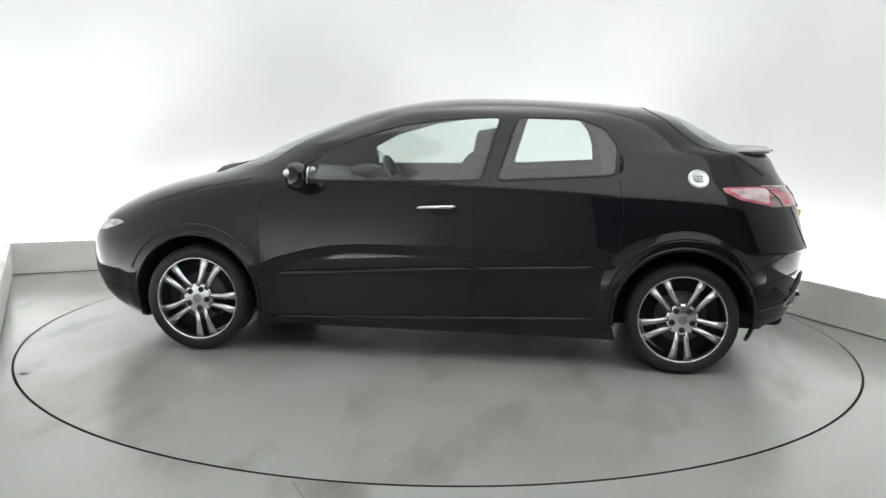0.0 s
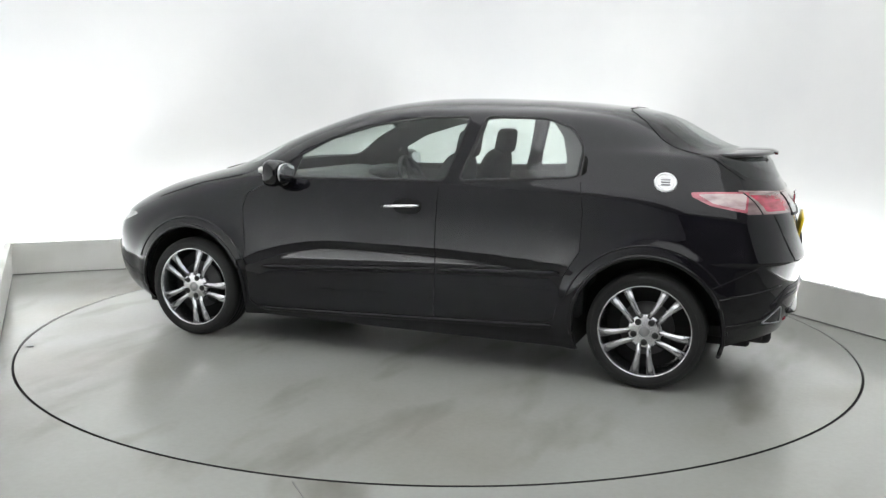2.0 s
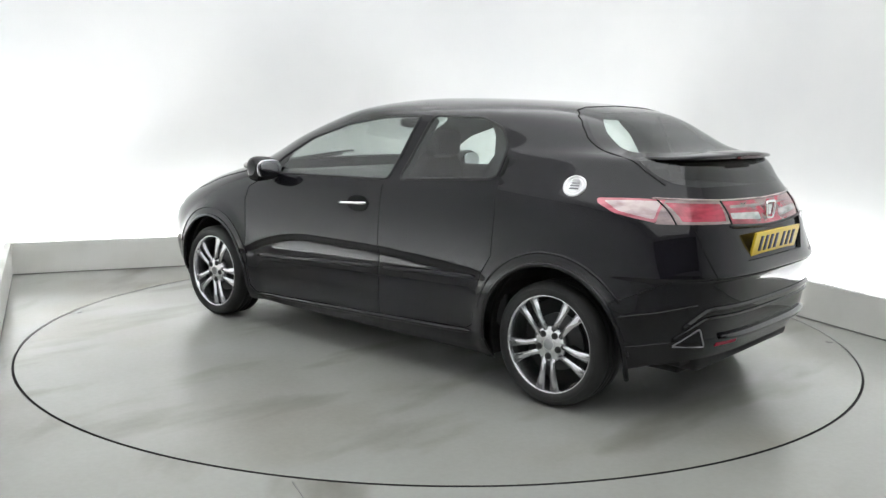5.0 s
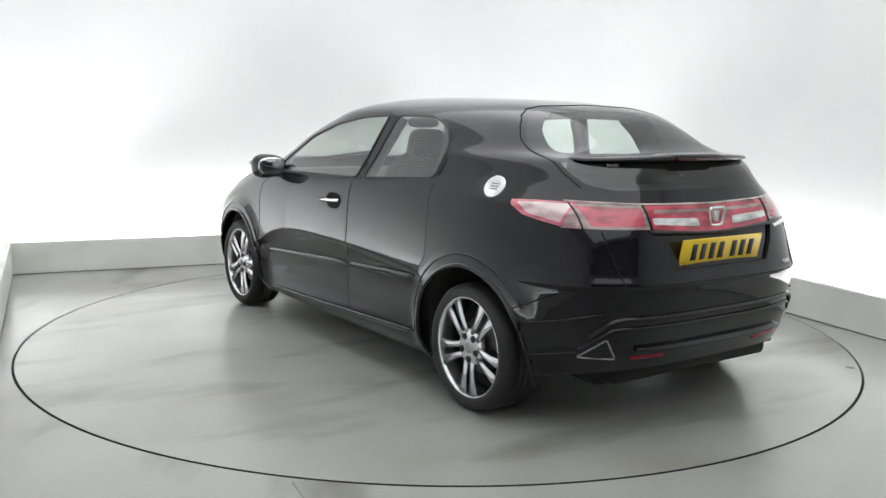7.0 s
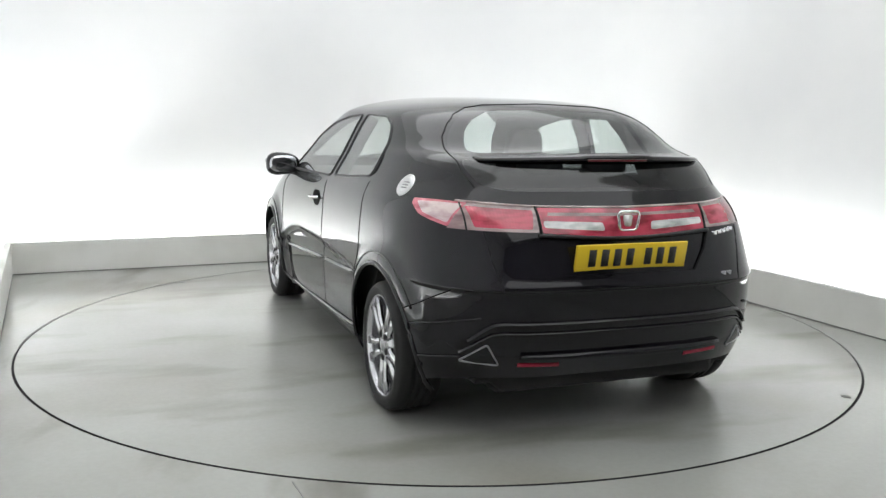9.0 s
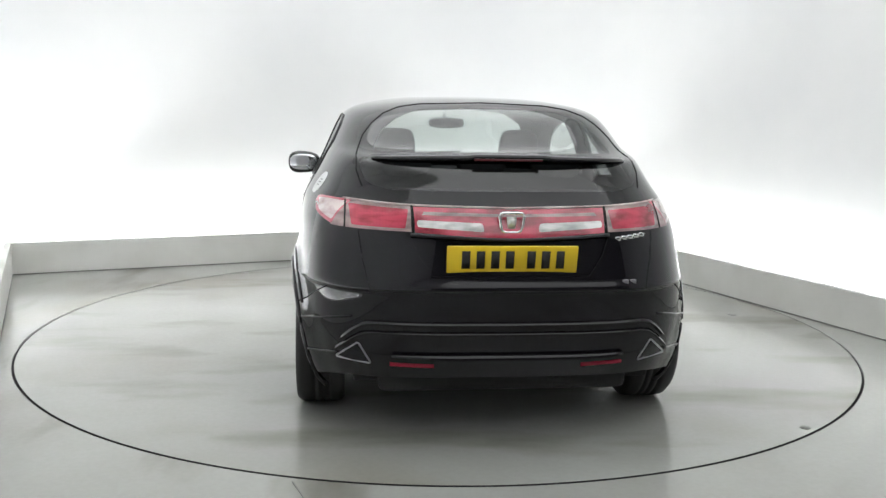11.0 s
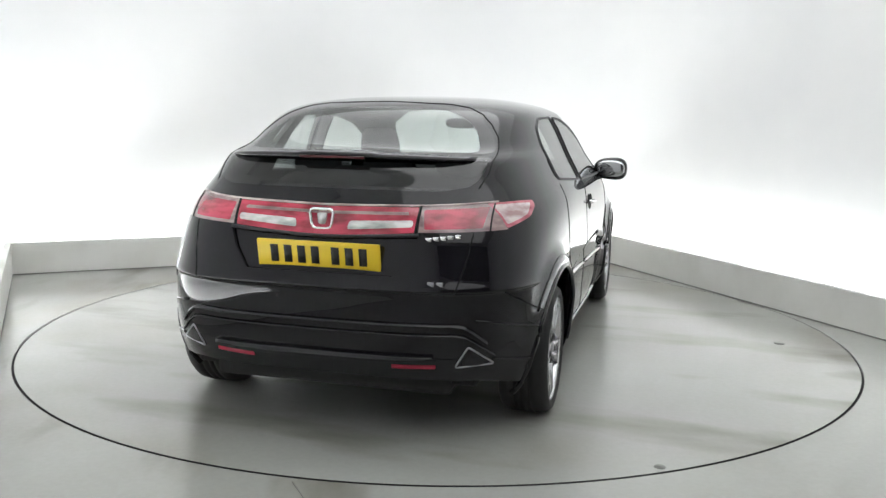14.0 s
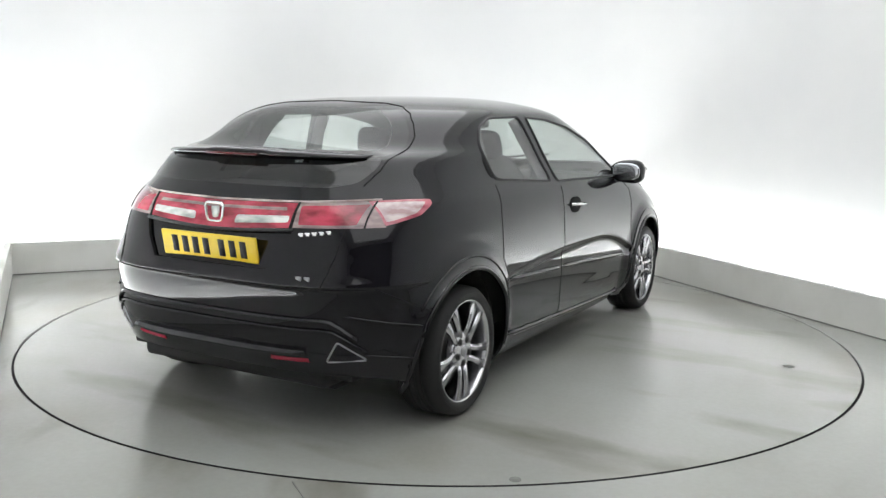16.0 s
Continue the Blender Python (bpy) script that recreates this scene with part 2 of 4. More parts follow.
def room():
    # floor outside the turntable: from the round gap to the walls
    bm = bmesh.new()
    n = 192
    inv = ROOM.inverted()
    u0, u1, v0, v1 = -GAP_BACK - 0.1, RU + GAP_BACK + 0.1, -GAP_BACK - 0.1, RV + GAP_BACK + 0.1
    rings = []
    for i in range(n):
        a = 2 * math.pi * i / n
        d = Vector((math.cos(a), math.sin(a), 0))
        o, w = inv @ Vector((0, 0, 0)), inv.to_3x3() @ d
        k = min(x for x in ((u1 - o.x) / w.x if w.x > 0 else (u0 - o.x) / w.x if w.x < 0 else 99,
                            (v1 - o.y) / w.y if w.y > 0 else (v0 - o.y) / w.y if w.y < 0 else 99) if x > 0)
        r0 = R_TABLE + 0.009
        rr = [r0, r0, r0 + 0.003, r0 + (k - r0) * 0.3, k]
        zz = [-0.008, -0.003, 0, 0, 0]
        rings.append([bm.verts.new((d.x * r, d.y * r, z)) for r, z in zip(rr, zz)])
    for i in range(n):
        p, q = rings[i], rings[(i + 1) % n]
        for j in range(4):
            bm.faces.new((p[j], p[j + 1], q[j + 1], q[j]))
    # the room's four corners
    for cu, cv in ((u0, v0), (u1, v0), (u1, v1), (u0, v1)):
        c = to_room((cu, cv, 0))
        i = int(((math.atan2(c.y, c.x) % (2 * math.pi)) / (2 * math.pi)) * n)
        bm.faces.new((rings[i][4], bm.verts.new(c), rings[(i + 1) % n][4]))
    bmesh.ops.recalc_face_normals(bm, faces=bm.faces[:])
    for f in bm.faces:
        f.normal_update()
        if f.normal.z < 0:
            f.normal_flip()
    tagged(link("floor", bm, M_FLOOR, smooth=False), "grey painted polished concrete floor with faint stains", "floor", kind="structure")

    # near-black ring in the round gap, its shade put into the colour
    bm = bmesh.new()
    revolve(bm, [(R_TABLE - 0.02, -0.03), (R_TABLE + 0.03, -0.03), (R_TABLE + 0.03, -0.009), (R_TABLE + 0.0005, -0.009), (R_TABLE + 0.0005, -0.016), (R_TABLE - 0.02, -0.016)], 192, "z", True)
    bmesh.ops.recalc_face_normals(bm, faces=bm.faces[:])
    tagged(link("gap_dark_ring", bm, M_PIT, smooth=False), "near-black ring for the shade in the turntable's round gap", "gap seal", kind="structure")

    def slab(name, a, b, label, mat, bevel=0.0):
        bm = bmesh.new()
        box(bm, a, b, bevel)
        ob = link(name, bm, mat, smooth=False)
        ob.matrix_world = ROOM
        return tagged(ob, label, name.split("_")[0], kind="structure")
    g, t, k = GAP_BACK, 0.1, KERB_T
    lab = "plain white studio wall washed by light from below"
    # back wall with a coved corner
    bm = bmesh.new()
    rad = 1.25
    path = [(-g, -g)] + [(RU + g - rad + rad * math.sin(radians(k)), -g + rad - rad * math.cos(radians(k))) for k in np.arange(0, 90.1, 1.5)]
    back = [(-g, -g - t), (RU + g + t, -g - t), (RU + g + t, -g + rad)]
    prism(bm, path + back[::-1], 0.0, RH, "z")
    ob = link("wall_north", bm, M_WALL, smooth=False)
    ob.matrix_world = ROOM
    tagged(ob, "white studio wall with a coved corner washed by light", "wall", kind="structure")
    slab("wall_south", (-g - t, RV + g, 0), (RU + g + t, RV + g + t, RH), "unseen end wall behind the camera, dark for the paint's reflections", M_END)
    slab("wall_west", (-g - t, -g, 0), (-g, RV + g, RH), lab, M_WALL)
    slab("wall_east", (RU + g, -g + rad, 0), (RU + g + t, RV + g, RH), lab, M_WALL)
    slab("ceiling", (-g - t, -g - t, RH), (RU + g + t, RV + g + t, RH + t), "plain white studio ceiling", M_CEIL)
    lab = "low off-white kerb board hiding the light strip"
    slab("kerb_north", (-k, -k, 0), (RU + k, 0, KERB_H), lab, M_KERB, 0.004)
    slab("kerb_west", (-k, 0, 0), (0, RV, KERB_H), lab, M_KERB, 0.004)
    slab("kerb_east", (RU, 0, 0), (RU + k, RV, KERB_H), lab, M_KERB, 0.004)
    lab = "thin dark sealant line along the kerb's foot"
    slab("trim_north", (0.004, 0.0, 0.0005), (RU - 0.004, 0.007, 0.007), lab, M_SEAL)
    slab("trim_west", (0.0, 0.007, 0.0005), (0.007, RV, 0.007), lab, M_SEAL)
    slab("trim_east", (RU - 0.007, 0.007, 0.0005), (RU, RV, 0.007), lab, M_SEAL)
    # short floor joint running out from the turntable
    bm = bmesh.new()
    tube(bm, [(-0.525, -2.415, 0.0), (-0.44, -2.60, 0.0), (-0.33, -2.84, 0.0)], 0.0025, 6)
    tagged(link("floor_joint", bm, M_SEAL), "thin dark joint in the floor beside the turntable", "floor joint", kind="structure")
    # light strips on the floor behind the kerbs
    for a, b in (((-0.2, -0.36, 0.004), (RU - 0.5, -0.30, 0.05)), ((-0.36, -0.2, 0.004), (-0.30, 6.3, 0.05)), ((RU + 0.30, 0.5, 0.004), (RU + 0.36, 6.3, 0.05))):
        bm = bmesh.new()
        box(bm, a, b, 0.01)
        ob = link("light_strip", bm, M_STRIP)
        ob.matrix_world = ROOM
        tagged(ob, "long white light strip lying behind the kerb", "light strip", group="light strips")
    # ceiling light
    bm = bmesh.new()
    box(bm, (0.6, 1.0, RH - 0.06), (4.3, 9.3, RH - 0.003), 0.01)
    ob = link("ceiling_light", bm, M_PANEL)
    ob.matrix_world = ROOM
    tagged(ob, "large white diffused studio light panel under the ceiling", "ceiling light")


def make_turntable():
    bm = bmesh.new()
    revolve(bm, [(R_TABLE - 0.003, -0.05), (R_TABLE, -0.004), (R_TABLE - 0.004, 0.0), (1.6, 0.0), (0.8, 0.0), (0.02, 0.0)], 192, "z")
    top = [v for v in bm.verts if abs(v.co.z) < 1e-6 and v.co.xy.length < 0.03]
    bm.faces.new(sorted(top, key=lambda v: math.atan2(v.co.y, v.co.x)))
    bmesh.ops.recalc_face_normals(bm, faces=bm.faces[:])
    ob = link("turntable", bm, M_TABLE, smooth=False)
    for x, y, r in ((-1.92, -1.41, 0.022), (0.26, -2.05, 0.03), (1.92, 1.41, 0.022)):
        bm = bmesh.new()
        revolve(bm, [(0.0005, 0.0025), (r * 0.7, 0.0025), (r * 0.75, 0.001), (r * 0.85, 0.003), (r, 0.0028), (r * 1.04, 0.0002)], 24, "z")
        part("lifting_plug", bm, M_SEAL, ob, "small dark lifting plug").location = (x, y, 0)
    # near-black rim, added to widen the gap's shaded line
    bm = bmesh.new()
    revolve(bm, [(R_TABLE - 0.0025, 0.0006), (R_TABLE - 0.001, 0.0008), (R_TABLE + 0.0002, -0.001), (R_TABLE + 0.0002, -0.008)], 192, "z")
    part("edge_ring", bm, M_PIT, ob, "near-black rim widening the gap's line of shade")
    return tagged(ob, "round grey painted turntable flush with the floor", "turntable")


# ---------------------------------------------------------------- the car's body surface
# x forward, y to the car's left; hubs at x = +-1.3175
HUB_X, HUB_Z, HUB_Y = 1.3175, 0.293, 0.858
Z_FRONT = pchip([.15, .22, .32, .45, .55, .64, .70, .763, .871, .937, .986, 1.063, 1.147, 1.222, 1.288, 1.344, 1.385, 1.408, 1.4195],
                [1.92, 2.01, 2.08, 2.11, 2.11, 2.08, 2.03, 1.945, 1.715, 1.485, 1.30, 1.115, .938, .751, .567, .385, .206, .029, -.26])
Z_REAR = pchip([.15, .22, .30, .40, .52, .60, .632, .645, .68, .76, .84, .92, .97, 1.03, 1.138, 1.150, 1.170, 1.24, 1.32, 1.37, 1.39, 1.403, 1.412, 1.4195],
               [-1.87, -1.92, -1.965, -2.0, -2.016, -2.022, -2.024, -2.040, -2.026, -2.002, -1.982, -1.950, -1.915, -1.875, -1.80, -1.74, -1.64, -1.49, -1.336, -1.168, -1.0, -.834, -.62, -.36])
Z_WIDE = pchip([.15, .22, .35, .50, .62, .66, .70, .74, .78, .82, .86, .90, .94, 1.0, 1.1, 1.2, 1.28, 1.33, 1.36, 1.385, 1.403, 1.412, 1.4195],
               [.800, .847, .872, .8800, .8768, .8752, .8735, .8716, .8694, .8668, .8632, .857, .847, .817, .766, .722, .684, .652, .60, .51, .40, .30, .06])
NF = pchip([.15, .6, .87, 1.04, 1.3, 1.42], [8.0, 8.0, 5.4, 4.5, 4.2, 2.4])
MF = pchip([.15, .6, .87, 1.04, 1.3, 1.42], [4.2, 4.2, 3.5, 3.1, 3.0, 2.3])
NR = pchip([.15, .6, .9, 1.04, 1.25, 1.36, 1.42], [7.5, 7.5, 6.0, 5.0, 4.2, 3.2, 2.2])
MR = pchip([.15, .6, .9, 1.04, 1.25, 1.36, 1.42], [3.8, 3.7, 3.5, 3.4, 3.3, 2.8, 2.2])
Z_MID = pchip([.15, 1.15, 1.3, 1.42], [0, 0, -.2, -.31])


def crease(x):
    """Height of the curved edge low on the doors."""
    return 0.622 - 0.125 * max(0.0, (x - 0.30) / 0.62) ** 2 - 0.055 * max(0.0, (-0.1 - x) / 0.83) ** 1.6


def sculpt(x, y, z):
    """Door hollow below the edge and flared arches."""
    if y > 0.6:
        c = crease(x)
        if -1.0 < x < 1.02 and z < c:
            fade = min(1.0, (1.02 - x) / 0.12, (x + 1.0) / 0.12)
            d = c - z
            y -= fade * 0.020 * min(1.0, d / 0.030) * max(0.0, 1 - max(0.0, d - 0.25) / 0.25)
        for hx in (HUB_X, -HUB_X):
            r = math.hypot(x - hx, z - HUB_Z)
            t = min(1.0, max(0.0, (0.475 - r) / 0.085))
            y += 0.021 * t * t * (3 - 2 * t)
    return y


def body_grid():
    zs = np.concatenate([np.linspace(.15, .61, 34), [.62, .628, .634, .640, .645, .652], np.linspace(.665, 1.30, 46), 1.4195 - 0.1195 * (1 - np.linspace(0, 1, 22)[1:]) ** 2])
    n = 150
    bm = bmesh.new()
    rows = []
    phi = np.linspace(0, math.pi, 1600)
    for z in zs:
        xf, xr, w, xm = Z_FRONT(z), Z_REAR(z), Z_WIDE(z), Z_MID(z)
        c, s = np.cos(phi), np.abs(np.sin(phi))
        nf = np.where(c > 0, NF(z), NR(z))
        mf = np.where(c > 0, MF(z), MR(z))
        x = xm + np.sign(c) * np.abs(c) ** (2 / nf) * np.where(c > 0, xf - xm, xm - xr)
        y = w * s ** (2 / mf)
        y[0] = y[-1] = 0
        arc = np.concatenate([[0], np.cumsum(np.hypot(np.diff(x), np.diff(y)))])
        at = np.linspace(0, arc[-1], n)
        X, Y = np.interp(at, arc, x), np.interp(at, arc, y)
        rows.append([bm.verts.new((a, sculpt(a, b, z) if 0 < i < n - 1 else 0.0, z)) for i, (a, b) in enumerate(zip(X, Y))])
    for p, q in zip(rows, rows[1:]):
        for i in range(n - 1):
            bm.faces.new((p[i], p[i + 1], q[i + 1], q[i]))
    # roof's closing strip
    last = rows[-1]
    for i in range(n // 2 - 1):
        a, b, c, d = last[i], last[i + 1], last[n - 2 - i], last[n - 1 - i]
        if len({a, b, c, d}) == 4:
            bm.faces.new((a, b, c, d))
    bmesh.ops.recalc_face_normals(bm, faces=bm.faces[:])
    bm.normal_update()
    return bm


def inside(poly, a, b):
    hit = False
    for (x0, y0), (x1, y1) in zip(poly, poly[1:] + poly[:1]):
        if (y0 > b) != (y1 > b) and a < (x1 - x0) * (b - y0) / (y1 - y0) + x0:
            hit = not hit
    return hit


def cut_out(bm, poly, axes, keep, layer, number):
    """Cut a polygon of two axes into the surface and number the faces within."""
    i, j = axes
    pts = [(float(a), float(b)) for a, b in poly]
    for (a0, b0), (a1, b1) in zip(pts, pts[1:] + pts[:1]):
        if math.hypot(a1 - a0, b1 - b0) < 1e-5:
            continue
        lo, hi = (min(a0, a1) - 1e-3, min(b0, b1) - 1e-3), (max(a0, a1) + 1e-3, max(b0, b1) + 1e-3)
        faces = []
        for f in bm.faces:
            if not keep(f):
                continue
            A = [v.co[i] for v in f.verts]
            B = [v.co[j] for v in f.verts]
            if max(A) > lo[0] and min(A) < hi[0] and max(B) > lo[1] and min(B) < hi[1]:
                faces.append(f)
        if not faces:
            continue
        co, no = Vector((0, 0, 0)), Vector((0, 0, 0))
        co[i], co[j] = a0, b0
        no[i], no[j] = b1 - b0, a0 - a1
        geom = list({v for f in faces for v in f.verts}) + list({e for f in faces for e in f.edges}) + faces
        bmesh.ops.bisect_plane(bm, geom=geom, dist=1e-5, plane_co=co, plane_no=no.normalized())
    bm.normal_update()
    amin, amax = min(p[0] for p in pts), max(p[0] for p in pts)
    bmin, bmax = min(p[1] for p in pts), max(p[1] for p in pts)
    for f in bm.faces:
        c = f.calc_center_median()
        if amin < c[i] < amax and bmin < c[j] < bmax and keep(f) and inside(pts, c[i], c[j]):
            f[layer] = number


def piece(bm, layer, number, mirror):
    """The faces of one number as a mesh of their own; mirror: '', 'right' or 'both'."""
    out = bmesh.new()
    made = {}
    for f in bm.faces:
        if f[layer] == number:
            for v in f.verts:
                if v not in made:
                    made[v] = (out.verts.new(v.co), v)
            nf = out.faces.new([made[v][0] for v in f.verts])
    if mirror == "both":
        geom = out.verts[:] + out.edges[:] + out.faces[:]
        d = bmesh.ops.duplicate(out, geom=geom)["geom"]
        vs = [g for g in d if isinstance(g, bmesh.types.BMVert)]
        fs = [g for g in d if isinstance(g, bmesh.types.BMFace)]
        for v in vs:
            v.co.y = -v.co.y
        bmesh.ops.reverse_faces(out, faces=fs)
        bmesh.ops.remove_doubles(out, verts=[v for v in out.verts if abs(v.co.y) < 1e-4], dist=1e-4)
    elif mirror == "right":
        for v in out.verts:
            v.co.y = -v.co.y
        bmesh.ops.reverse_faces(out, faces=out.faces[:])
    for e in out.edges:
        if e.is_boundary:
            e.smooth = False
    return out


def arc_poly(cx, cz, r, n=40):
    return [(cx + r * math.cos(2 * math.pi * k / n), cz + r * math.sin(2 * math.pi * k / n)) for k in range(n)]


WIN_FRONT = rounded([(0.80, 0.955), (0.70, 1.055), (0.48, 1.175), (0.20, 1.258), (-0.08, 1.300), (-0.335, 1.312), (-0.245, 0.978)], 0.03, 3)
WIN_REAR = rounded([(-0.325, 0.982), (-0.425, 1.314), (-0.75, 1.308), (-0.885, 1.262), (-0.955, 1.17), (-0.945, 1.03), (-0.90, 1.02)], 0.035, 4)
DOOR_FRONT = rounded([(0.93, 0.205), (-0.20, 0.25), (-0.215, 0.62), (-0.22, 0.95), (0.80, 0.925), (0.97, 0.80)], 0.05, 4)
DOOR_REAR = rounded([(-0.21, 0.25), (-0.86, 0.28), (-0.90, 0.52), (-0.99, 0.66), (-0.96, 0.88), (-0.93, 0.985), (-0.23, 0.955)], 0.05, 4)


def solid(ob, thick):
    md = ob.modifiers.new("thickness", "SOLIDIFY")
    md.thickness, md.offset = thick, -1
    ob.data.materials.append(M_LINING)
    ob.data.materials.append(M_GAP)
    md.material_offset, md.material_offset_rim = 1, 2


def make_body(car):
    bm = body_grid()
    L = bm.faces.layers.int.new("piece")
    side = lambda f: f.calc_center_median().y > 0.33 and abs(f.normal.y) > 0.25
    low = lambda f: f.calc_center_median().y > 0.45
    back = lambda f: f.normal.x < -0.12 and f.calc_center_median().x < -1.0
    fore = lambda f: f.normal.x > 0.05 and f.calc_center_median().x > 0.0
    cut_out(bm, arc_poly(HUB_X, HUB_Z, 0.358), (0, 2), low, L, 99)
    cut_out(bm, arc_poly(-HUB_X, HUB_Z, 0.368), (0, 2), low, L, 99)
    cut_out(bm, DOOR_FRONT, (0, 2), low, L, 1)
    cut_out(bm, DOOR_REAR, (0, 2), low, L, 2)
    cut_out(bm, WIN_FRONT, (0, 2), side, L, 3)
    cut_out(bm, WIN_REAR, (0, 2), side, L, 4)
    # window tip made opaque black: blocks the view through, for a dark quarter light
    cut_out(bm, [(0.85, 0.93), (0.66, 0.93), (0.63, 1.13), (0.85, 1.13)], (0, 2), lambda f: f[L] == 3, L, 19)
    cut_out(bm, rounded([(-.01, 1.150), (-.01, 1.372), (.30, 1.362), (.39, 1.347), (.465, 1.317), (.52, 1.272), (.563, 1.22), (.592, 1.150)], 0.03), (1, 2), back, L, 18)
    cut_out(bm, rounded([(-.01, 1.165), (-.01, 1.352), (.33, 1.342), (.43, 1.30), (.49, 1.25), (.535, 1.165)], 0.03), (1, 2), back, L, 5)
    cut_out(bm, rounded([(-.01, 1.022), (-.01, 1.138), (.592, 1.138), (.592, 1.09), (.562, 1.04), (.47, 1.022)], 0.02), (1, 2), back, L, 6)
    cut_out(bm, rounded([(-.01, 1.0), (-.01, 1.375), (.36, 1.345), (.515, 1.27), (.68, 1.02)], 0.03), (1, 2), fore, L, 7)
    # lamps
    cut_out(bm, rounded([(-1.755, .976), (-1.60, .976), (-1.492, .972), (-1.500, .952), (-1.585, .912), (-1.755, .878)], 0.010, 3), (0, 2),
            lambda f: f.calc_center_median().y > 0.5 and f.calc_center_median().x < -1.3, L, 8)
    cut_out(bm, rounded([(-1.745, .968), (-1.62, .968), (-1.525, .963), (-1.60, .922), (-1.745, .892)], .01, 2), (0, 2),
            lambda f: f.calc_center_median().y > 0.5 and f.calc_center_median().x < -1.3, L, 15)
    rear = lambda f: f.calc_center_median().x < -1.755
    cut_out(bm, [(.395, .965), (.395, .868), (.82, .875), (.82, .985)], (1, 2), rear, L, 9)
    cut_out(bm, [(-.01, .955), (-.01, .846), (.10, .848), (.380, .866), (.385, .962)], (1, 2), rear, L, 10)
    cut_out(bm, rounded([(.108, .870), (.372, .887), (.372, .913), (.114, .903)], 0.01, 2), (1, 2), rear, L, 11)
    cut_out(bm, rounded([(.405, .952), (.418, .880), (.628, .884), (.640, .962)], 0.006, 2), (1, 2), rear, L, 16)
    cut_out(bm, [(-.01, .926), (-.01, .937), (.345, .944), (.352, .932)], (1, 2), rear, L, 17)
    # head lamps
    cut_out(bm, rounded([(2.2, .60), (1.90, .640), (1.76, .690), (1.82, .702), (2.2, .655)], 0.02), (0, 2),
            lambda f: f.calc_center_median().x > 1.5 and f.calc_center_median().y > 0.38, L, 12)
    # bumper
    cut_out(bm, [(-2.3, .14), (-2.3, .637), (-1.85, .637), (-1.70, .56), (-1.60, .52), (-1.60, .14)], (0, 2),
            lambda f: f.calc_center_median().x < -1.4 and f[L] == 0, L, 13)
    cut_out(bm, [(-1.317, .1), (-1.317, .215), (-1.66, .222), (-1.74, .245), (-1.88, .272), (-2.3, .292), (-2.3, .1)], (0, 2),
            lambda f: f.calc_center_median().x < -1.4, L, 99)
    # recess round the number plate
    cut_out(bm, [(-.01, .70), (-.01, .845), (.40, .858), (.37, .78), (.31, .70)], (1, 2), lambda f: f.calc_center_median().x < -1.8 and f[L] == 0, L, 14)
    solid(part("body_shell", piece(bm, L, 0, "both"), M_PAINT, car, "glossy black painted body shell"), 0.012)
    solid(part("rear_bumper", piece(bm, L, 13, "both"), M_PAINT, car, "glossy black moulded rear bumper"), 0.012)
    for m in ("", "right"):
        solid(part("front_door", piece(bm, L, 1, m), M_PAINT, car, "glossy black front door panel"), 0.012)
        solid(part("rear_door", piece(bm, L, 2, m), M_PAINT, car, "glossy black rear door panel"), 0.012)
        part("front_side_window", piece(bm, L, 3, m), M_GLASS, car, "clear faintly green front side window").visible_shadow = False
        part("rear_side_window", piece(bm, L, 4, m), M_GLASS, car, "clear faintly green rear side window").visible_shadow = False
        solid(part("tail_lamp_corner", piece(bm, L, 8, m), M_RED_PALE, car, "pinkish edge of the wrap-round lamp end"), 0.01)
        solid(part("indicator_lens", piece(bm, L, 15, m), M_PINK, car, "pale pink clear indicator lens"), 0.01)
        solid(part("tail_lamp", piece(bm, L, 9, m), M_SMOKE, car, "clear smoky border of the tail lamp"), 0.01)
        solid(part("brake_lens", piece(bm, L, 16, m), M_RED, car, "bright red brake lens"), 0.01)
        solid(part("reversing_lamp", piece(bm, L, 11, m), M_CLEAR, car, "clear white lamp lens"), 0.01)
        solid(part("headlamp", piece(bm, L, 12, m), M_HEAD, car, "clear headlamp"), 0.01)
        solid(part("quarter_blank", piece(bm, L, 19, m), M_FRIT, car, "opaque glossy black panel standing in for the dark quarter light"), 0.008)
    recess = piece(bm, L, 14, "both")
    for v in recess.verts:
        v.co.x += 0.014
    solid(part("plate_recess", recess, M_PAINT, car, "glossy black recess round the number plate"), 0.01)
    solid(part("window_border", piece(bm, L, 18, "both"), M_FRIT, car, "glossy black border round the rear window"), 0.004)
    part("rear_window", piece(bm, L, 5, "both"), M_GLASS_REAR, car, "sloping tinted rear window").visible_shadow = False
    part("lower_rear_window", piece(bm, L, 6, "both"), M_GLASS_LOW, car, "dark upright lower rear window").visible_shadow = False
    part("windscreen", piece(bm, L, 7, "both"), M_GLASS, car, "clear raked windscreen").visible_shadow = False
    solid(part("lamp_streak", piece(bm, L, 17, "both"), M_SMOKE, car, "pale streak in the lamp bar"), 0.01)
    solid(part("lamp_bar", piece(bm, L, 10, "both"), M_RED, car, "red lamp bar across the tailgate"), 0.01)
    bm.free()


